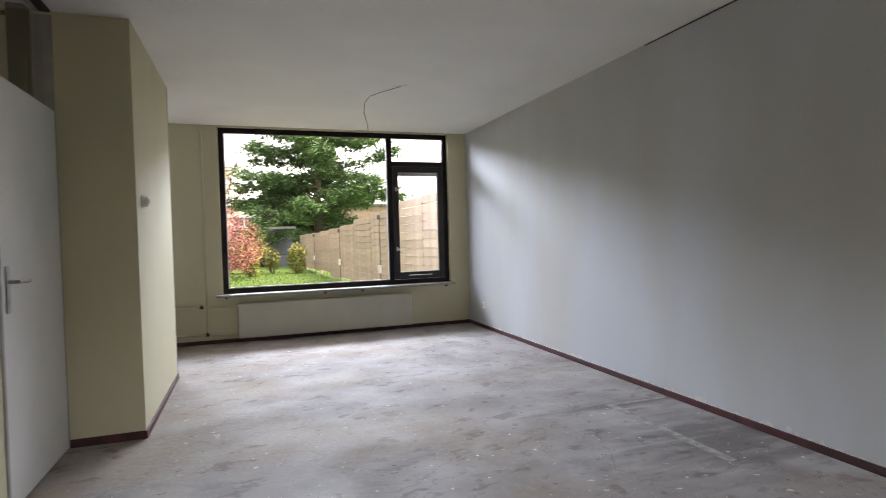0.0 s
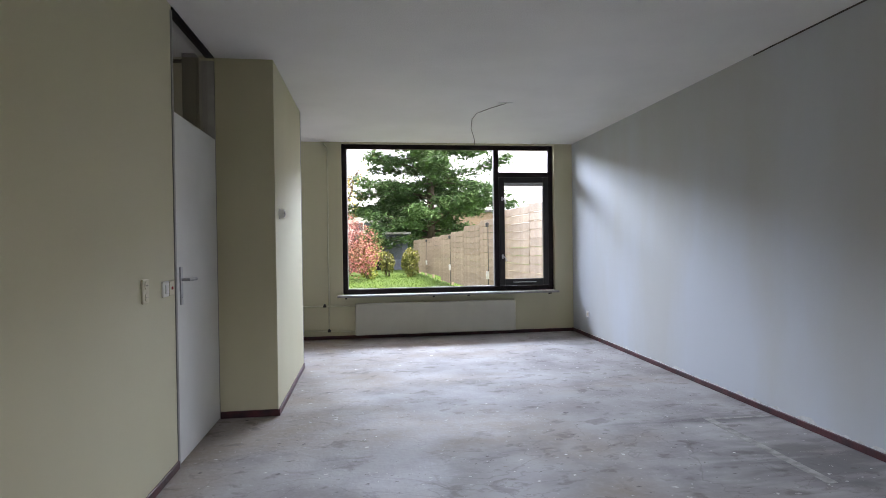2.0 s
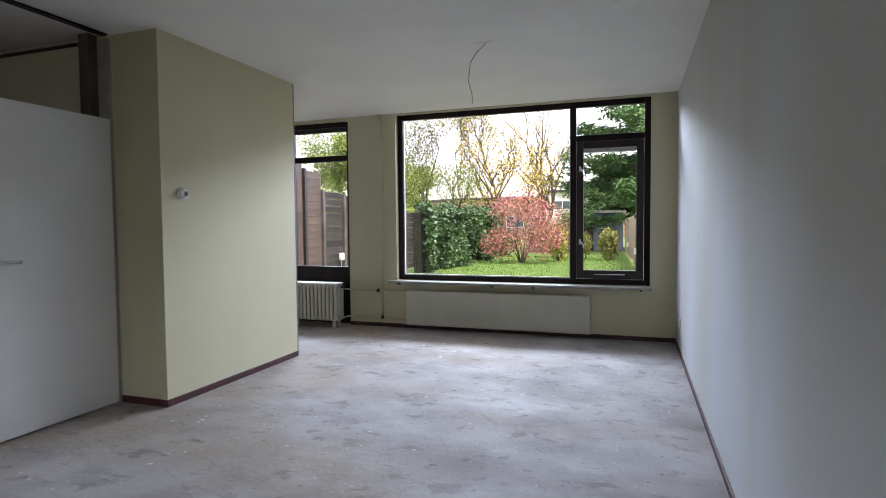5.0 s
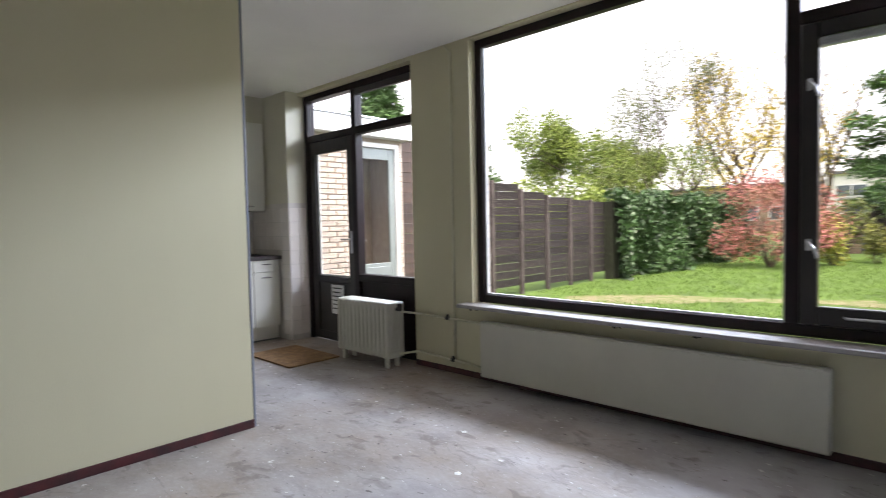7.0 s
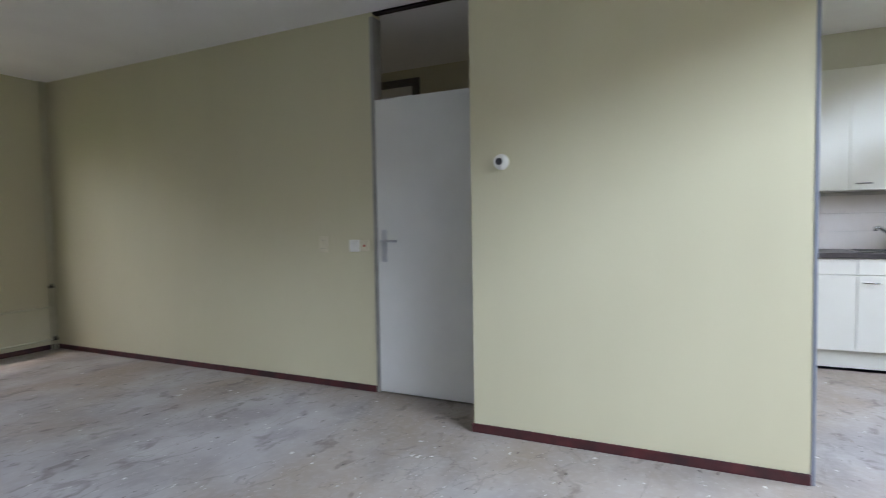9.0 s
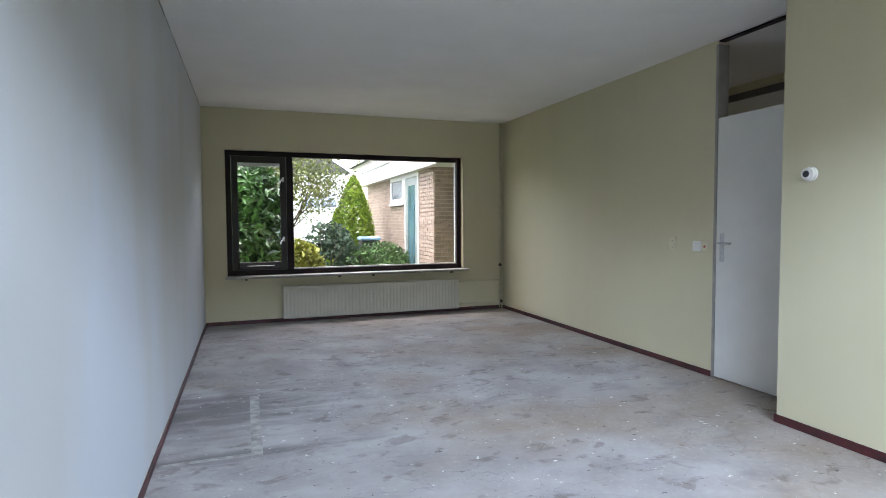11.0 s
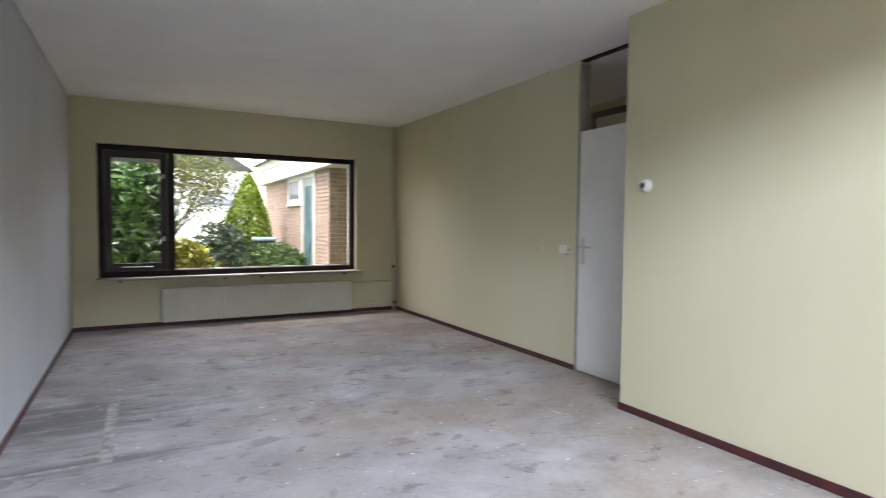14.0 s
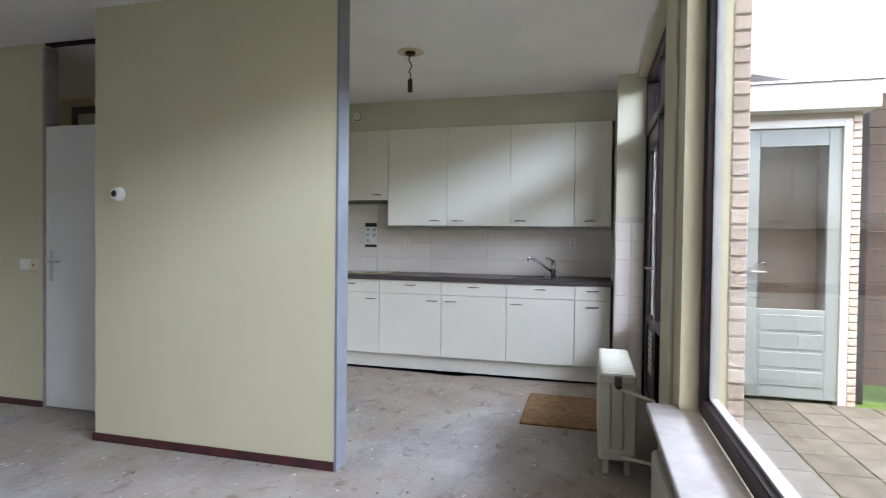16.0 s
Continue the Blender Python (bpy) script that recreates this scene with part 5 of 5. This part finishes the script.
def bricks(parent, origin, along, out, length, z0, z1, holes, course=0.0625, blen=0.22, limit=300, count=0, clay=None):
    """Bricks in running bond on a face; holes: (u0, u1, v0, v1) along the face and in height."""
    o, u, w = Vector(origin), Vector(along), Vector(out)
    yaw = math.degrees(math.atan2(u.y, u.x))
    clay = clay or M_BRICK
    rest = bmesh.new()
    rows = int((z1 - z0) / course)
    for j in range(rows):
        v = z0 + j * course
        x = -blen / 2 if j % 2 else 0.0
        while x < length - 0.01:
            a, b = max(x, 0.0), min(x + blen, length)
            x += blen
            segs = [(a, b)]
            for h0, h1, g0, g1 in holes:
                if v + course > g0 + 0.01 and v < g1 - 0.01:
                    segs = [q for s, t in segs for q in ((s, min(t, h0)), (max(s, h1), t)) if q[1] - q[0] > 0.03]
            for s, t in segs:
                L = round(t - s - 0.011, 2)
                if L < 0.02:
                    continue
                m = Matrix.Translation(o + u * (s + t) / 2 + Vector((0, 0, v + course / 2)) - w * 0.005) @ pose(0, 0, 0, 0, 0, yaw)
                if count < limit:
                    me = BRICKS.get((L, course, clay.name))
                    if me is None:
                        bm = box(-L / 2, -0.014, -course / 2 + 0.0055, L / 2, 0.014, course / 2 - 0.0055, bevel=0.003)
                        me = bpy.data.meshes.new("brick")
                        bm.to_mesh(me)
                        bm.free()
                        me.materials.append(clay)
                        BRICKS[(L, course, clay.name)] = me
                    q = new("brick", me)
                    q.parent = parent
                    root = parent if not parent.parent else parent.parent
                    q.matrix_basis = Matrix.Translation(-root.location) @ m
                    count += 1
                else:
                    q = bmesh.ops.create_cube(rest, size=1.0)
                    bmesh.ops.transform(rest, matrix=m @ Matrix.Diagonal((L, 0.028, course - 0.011, 1)), verts=q["verts"])
    if len(rest.verts):
        tagged(part("brickwork", rest, clay, parent), kind="stuff")
    else:
        rest.free()
    return count


SX, SYA, SYB = -2.75, NYO, 8.81
shed = thing("brick_shed", "buff brick shed with white fascia beside the garden door", "shed", (SX, 8.15, GZ))
sw_ = part("wall", boxes([(-5.1, SYA + 0.08, GZ, SX - 0.01, 7.95, 2.33), (-5.1, 7.95, 2.235, SX - 0.01, 8.74, 2.33), (-5.1, 8.74, GZ, SX - 0.01, SYB, 2.33), (-5.1, 7.95, GZ, -3.6, 8.74, 2.235)]), M_MORTAR, shed)
part("fascia", box(-5.1, SYA + 0.01, 2.29, SX + 0.13, SYB + 0.07, 2.50, bevel=0.006), M_FASCIA, shed, "white roof fascia")
part("roof_edge", box(-5.1, SYA + 0.01, 2.50, SX + 0.15, SYB + 0.09, 2.52), M_ALU, shed, "aluminium roof edge")
M_GREYGREEN = mat("pale_grey_green_door_paint", (0.215, 0.25, 0.24), (0.185, 0.215, 0.205), scale=3, rough=0.45)
part("door_frame", boxes([(SX - 0.09, 7.95, GZ, SX + 0.012, 8.005, 2.235), (SX - 0.09, 8.685, GZ, SX + 0.012, 8.74, 2.235), (SX - 0.09, 8.005, 2.175, SX + 0.012, 8.685, 2.235)], bevel=0.003), M_FASCIA, shed, "white door frame")
sd = part("door", boxes([(SX - 0.05, 8.008, 0.0, SX - 0.01, 8.10, 2.17), (SX - 0.05, 8.59, 0.0, SX - 0.01, 8.682, 2.17), (SX - 0.05, 8.10, 2.03, SX - 0.01, 8.59, 2.17), (SX - 0.05, 8.10, 0.0, SX - 0.01, 8.59, 0.72)], bevel=0.004), M_GREYGREEN, shed, "pale grey-green half-glazed door")
for k in range(4):
    part("rail", box(SX - 0.011, 8.12, 0.10 + 0.15 * k, SX - 0.003, 8.57, 0.225 + 0.15 * k, bevel=0.004), M_GREYGREEN, sd)
p = part("pane", box(SX - 0.033, 8.10, 0.72, SX - 0.027, 8.59, 2.03), M_GLASS, sd)
p.visible_shadow = False
part("door_handle", pipe((SX - 0.01, 8.06, 1.02), (SX + 0.04, 8.06, 1.02), (SX + 0.045, 8.15, 1.02), r=0.009), M_ALU, sd, "aluminium lever handle")
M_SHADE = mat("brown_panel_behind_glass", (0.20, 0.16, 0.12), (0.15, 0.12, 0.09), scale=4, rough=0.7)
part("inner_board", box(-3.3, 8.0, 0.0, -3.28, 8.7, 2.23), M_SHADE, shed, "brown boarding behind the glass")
bricks(sw_, (SX, SYA + 0.01, GZ), (0, 1, 0), (1, 0, 0), SYB - SYA - 0.01, 0.0, 2.36, [(7.95 - SYA - 0.01, 8.74 - SYA - 0.01, -1, 2.29)], 0.0625, 0.22, 300)
# neighbour's roof above the shed
ob = thing("neighbour_annex", "neighbour's brick annex with a low grey felt pitched roof", "house", (-7.6, 9.0, GZ))
bm = bmesh.new()
ring = []
for x in (-10.2, -5.16):
    ring.append([bm.verts.new((x, yy, zz)) for yy, zz in ((6.2, 3.20), (7.5, 3.55), (11.2, 2.69), (11.2, 2.55), (7.5, 3.41), (6.2, 3.06))])
for k in range(6):
    bm.faces.new((ring[0][k], ring[0][(k + 1) % 6], ring[1][(k + 1) % 6], ring[1][k]))
bm.faces.new(ring[0][::-1])
bm.faces.new(ring[1])
part("roof", bm, M_ROOF, ob)
bm = bmesh.new()
ring = []
for x in (-10.0, -5.28):
    ring.append([bm.verts.new((x, yy, zz)) for yy, zz in ((7.4, GZ), (7.4, 3.38), (7.5, 3.40), (11.0, 2.59), (11.0, GZ))])
for k in range(5):
    bm.faces.new((ring[0][k], ring[0][(k + 1) % 5], ring[1][(k + 1) % 5], ring[1][k]))
bm.faces.new(ring[0][::-1])
bm.faces.new(ring[1])
part("wall", bm, M_FARBRICK, ob)
# outer brick leaf of the house, seen in the reveals
outer = setting("wall_outer_leaf", boxes([(BDX1 + 0.002, NYO + 0.002, GZ, WINX0 - 0.016, NYO + 0.07, 3.2), (WINX1 + 0.016, NYO + 0.002, GZ, EX + 0.3, NYO + 0.07, 3.2), (WINX0 - 0.016, NYO + 0.002, GZ, WINX1 + 0.016, NYO + 0.07, WINZ0 - 0.05)]), M_MORTAR, "buff brick outer leaf of the house", "wall")
bricks(outer, (WINX0 - 0.012, NYO + 0.004, GZ), (0, 1, 0), (1, 0, 0), 0.07, 0.0, 3.2, [], 0.0625, 0.22, 60)

# ---- patio ----
patio = tagged(new("pavement"), "weathered square concrete patio slabs with moss in the joints", "patio", kind="structure")
M_MOSS = mat("moss_in_joints", (0.13, 0.15, 0.04), (0.08, 0.08, 0.04), scale=6, rough=1.0, bump=0.5)
part("bedding", box(SX + 0.002, NYO + 0.08, GZ, 3.1, 10.0, GZ + 0.022), M_MOSS, patio)
me = None
for i in range(19):
    for j in range(8):
        if me is None:
            bm = box(-0.145, -0.145, -0.02, 0.145, 0.145, 0.012, bevel=0.004)
            me = bpy.data.meshes.new("slab")
            bm.to_mesh(me)
            bm.free()
            me.materials.append(M_PAVE)
        q = new("slab", me)
        q.parent = patio
        q.location = (SX + 0.16 + 0.3 * i, NYO + 0.27 + 0.3 * j, GZ + 0.018 + 0.003 * ((i * 7 + j * 5) % 4) / 4)

# ---- front garden ----
fs = thing("front_shed", "buff brick front shed with white fascia and narrow door", "shed", (-0.27, -2.1, GZ))
FX, FYN, FYE = -0.27, -2.1, -7.2
fw_ = part("wall", boxes([(-3.2, FYE, GZ, FX - 0.01, FYN - 0.01, 2.2)]), M_MORTAR, fs)
part("fascia", box(-3.3, FYE - 0.2, 2.12, FX + 0.14, SYO - 0.02, 2.42, bevel=0.006), M_FASCIA, fs, "white roof fascia reaching to the house")
part("roof_edge", box(-3.3, FYE - 0.2, 2.42, FX + 0.16, SYO - 0.02, 2.445), M_ALU, fs, "grey metal roof edge")
part("door_frame", boxes([(FX - 0.02, -3.82, GZ, FX + 0.02, -3.76, 2.12), (FX - 0.02, -2.98, GZ, FX + 0.02, -2.92, 2.12), (FX - 0.02, -3.76, 2.05, FX + 0.02, -2.98, 2.12)], bevel=0.003), M_FASCIA, fs, "white door frame")
d = part("door", boxes([(FX - 0.01, -3.755, 0.0, FX + 0.012, -3.60, 2.045), (FX - 0.01, -3.14, 0.0, FX + 0.012, -2.985, 2.045), (FX - 0.01, -3.60, 1.90, FX + 0.012, -3.14, 2.045), (FX - 0.01, -3.60, 0.0, FX + 0.012, -3.14, 0.42)], bevel=0.003), M_GREYGREEN, fs, "pale grey front door with a tall frosted pane")
M_FROST = mat("frosted_blue_green_glass", (0.075, 0.155, 0.18), (0.04, 0.095, 0.12), scale=5, rough=0.15, stretch=(1, 1, 0.3))
part("pane", box(FX - 0.005, -3.60, 0.42, FX + 0.004, -3.14, 1.90), M_FROST, d, "frosted blue-green glass")
part("door_handle", pipe((FX + 0.012, -3.68, 1.0), (FX + 0.06, -3.68, 1.0), (FX + 0.065, -3.56, 1.0), r=0.01), M_ALU, d, "aluminium lever handle")
w = part("window", boxes([(FX - 0.02, -4.85, 1.60, FX + 0.025, -4.78, 2.12), (FX - 0.02, -3.95, 1.60, FX + 0.025, -3.822, 2.12), (FX - 0.02, -4.78, 1.60, FX + 0.025, -3.95, 1.69), (FX - 0.02, -4.78, 2.04, FX + 0.025, -3.95, 2.12)], bevel=0.003), M_FASCIA, fs, "small white-framed high window")
part("pane", box(FX - 0.008, -4.78, 1.69, FX + 0.004, -3.95, 2.04), M_DARKPANE, w)
part("sill", box(FX, -4.88, 1.56, FX + 0.05, -3.83, 1.60, bevel=0.004), M_FASCIA, w)
c = bricks(fw_, (FX, FYN, GZ), (-1, 0, 0), (0, 1, 0), 1.6, 0.0, 2.2, [], 0.066, 0.22, 160, clay=M_DARKBRICK)
bricks(fw_, (FX, FYN, GZ), (0, -1, 0), (1, 0, 0), FYN - FYE, 0.0, 2.2, [(0.82, 1.72, -1, 2.2), (1.72, 2.78, 1.58, 2.2)], 0.066, 0.22, 300, 160, clay=M_DARKBRICK)

shrub("rhododendron", "tall glossy dark green rhododendron by the front window", (2.75, -2.7, 0.95), (0.85, 0.75, 1.25), 11000, 0.095, 12, M_GLOSSLEAF, 9, 0.0, aspect=0.38)
shrub("shrub", "yellow-green shrub in the front garden", (1.85, -3.3, 0.45), (0.5, 0.4, 0.5), 3600, 0.045, 13, M_BRIGHTGOLD)
shrub("shrub", "rounded blue-green shrub in the front garden", (1.15, -3.9, 0.52), (0.56, 0.5, 0.70), 4600, 0.04, 14, M_BLUEG)
shrub("juniper", "low spreading dark green juniper", (0.30, -3.5, 0.36), (0.66, 0.5, 0.50), 5200, 0.05, 15, M_NEEDLE, 9, 0.1, up=0.5, aspect=0.25)
# thuja cone
ob = thing("thuja", "bright green cone-shaped thuja", "shrub", (0.42, -5.4, GZ))
part("trunk", pipe((0.42, -5.4, GZ), (0.42, -5.4, 1.9), r=0.05, n=8, r_end=0.015), M_BARK, ob)
r = np.random.RandomState(2)
n = 9000
z = r.rand(n) ** 1.25
a = r.rand(n) * 6.283
rad = 0.53 * np.minimum(1, 3.5 * z + 0.55) * (1 - z ** 2.4) ** 0.75 * (0.88 + 0.12 * np.sin(5 * a + 9 * z)) * (0.75 + 0.25 * r.rand(n))
quads("foliage", np.stack([0.42 + rad * np.cos(a), -5.4 + rad * np.sin(a), GZ + 0.05 + 2.2 * z], 1), 0.05, 3, M_THUJA, ob, up=0.9, aspect=0.3)
ob = thing("thuja", "smaller bright green thuja beside the cone", "shrub", (0.80, -5.2, GZ))
part("trunk", pipe((0.80, -5.2, GZ), (0.80, -5.2, 1.2), r=0.04, n=8, r_end=0.015), M_BARK, ob)
rad = 0.33 * np.minimum(1, 3.5 * z + 0.55) * (1 - z ** 1.8) ** 0.8 * (0.7 + 0.3 * r.rand(n))
quads("foliage", np.stack([0.80 + rad * np.cos(a), -5.2 + rad * np.sin(a), GZ + 0.05 + 1.5 * z], 1)[:5000], 0.045, 4, M_THUJA, ob, up=0.9, aspect=0.3)
broad_tree("acer", "feathery ornamental tree in the front garden", 2.05, -4.6, 2.9, 91, M_OLIVE, 4500, 0.032, 4, 0.045, 0.25)
ob = thing("lidded_bin", "bin with a pale blue lid behind the juniper", "bin", (0.25, -4.5, GZ))
M_BLUELID = mat("pale_blue_lid", (0.32, 0.50, 0.68), (0.27, 0.43, 0.6), scale=4, rough=0.4)
part("body", box(0.1, -4.75, GZ, 0.46, -4.35, 0.88, bevel=0.02), M_GREYP, ob)
part("lid", box(0.08, -4.78, 0.88, 0.48, -4.32, 0.95, bevel=0.03, seg=2), M_BLUELID, ob, "pale blue lid")
M_WHITEWALL_OUT = mat("white_painted_wall", (0.80, 0.80, 0.78), (0.76, 0.76, 0.74), scale=1, rough=0.7)
row_house(-2.6, 8.2, -24, 3.9, M_WHITEWALL_OUT, "white house with a pitched roof across the street", 1, 3.7, 4, 2.0, 0.8)
row_house(-16.0, -5.0, -27, 5.2, M_PALEWALL, "pale house across the street", 1, 3.0, 3)
setting("road", box(-60, -20, GZ - 0.02, 60, -13, GZ + 0.012), mat("asphalt", (0.06, 0.06, 0.062), (0.045, 0.045, 0.047), scale=8, rough=0.9, bump=0.4), "grey asphalt street before the house", "road")
setting("pavement_front", box(-0.25, -12.9, GZ - 0.02, 3.2, SYO - 0.01, GZ + 0.008), M_PAVE, "concrete paved front garden path", "pavement")

# ---- kitchen tiles ----
tiles = setting("wall_tiling", boxes([(KW, CY0 + 0.1, 0.90, KW + 0.003, KY, UZ0 + 0.26), (KW + 0.003, KY - 0.003, 0.0, BDX0, KY, 1.455), (BDX0, KY - 0.003, 0.0, BDX0 + 0.003, FY, 1.455)]), M_GROUT, "pinkish white tiled splashback with grey joints", "tiling")
TM = {}


def tile(axis, c, a, b):
    key = (axis, round(a, 3), round(b, 3))
    if key not in TM:
        h = (a / 2 - 0.0015, b / 2 - 0.0015)
        bm = box(-0.003, -h[0], -h[1], 0.003, h[0], h[1], bevel=0.0015) if axis == "x" else box(-h[0], -0.003, -h[1], h[0], 0.003, h[1], bevel=0.0015)
        me = bpy.data.meshes.new("tile")
        bm.to_mesh(me)
        bm.free()
        me.materials.append(M_TILE)
        TM[key] = me
    q = new("tile", TM[key])
    q.parent = tiles
    q.location = c


TS, TW = 0.15, 0.60
for j in range(5):
    z = 0.902 + TS * (j + 0.5)
    for k in range(5):
        y = KY - 0.004 - TW * (k + 0.5)
        if z + TS / 2 < UZ0 + 0.05 or y < YU[1]:
            tile("x", (KW + 0.0045, y, z), TW, TS)
for j in range(9):
    z = 0.055 + TS * (j + 0.5)
    for k in range(5):
        x = BDX0 - TS * (k + 0.5)
        if x - TS / 2 > KF or z > 0.9:
            tile("y", (x, KY - 0.0045, z), TS, TS)
    tile("x", (BDX0 + 0.0045, KY + 0.06, z), 0.117, TS)
    tile("x", (BDX0 + 0.0045, KY + 0.17, z), 0.10, TS)
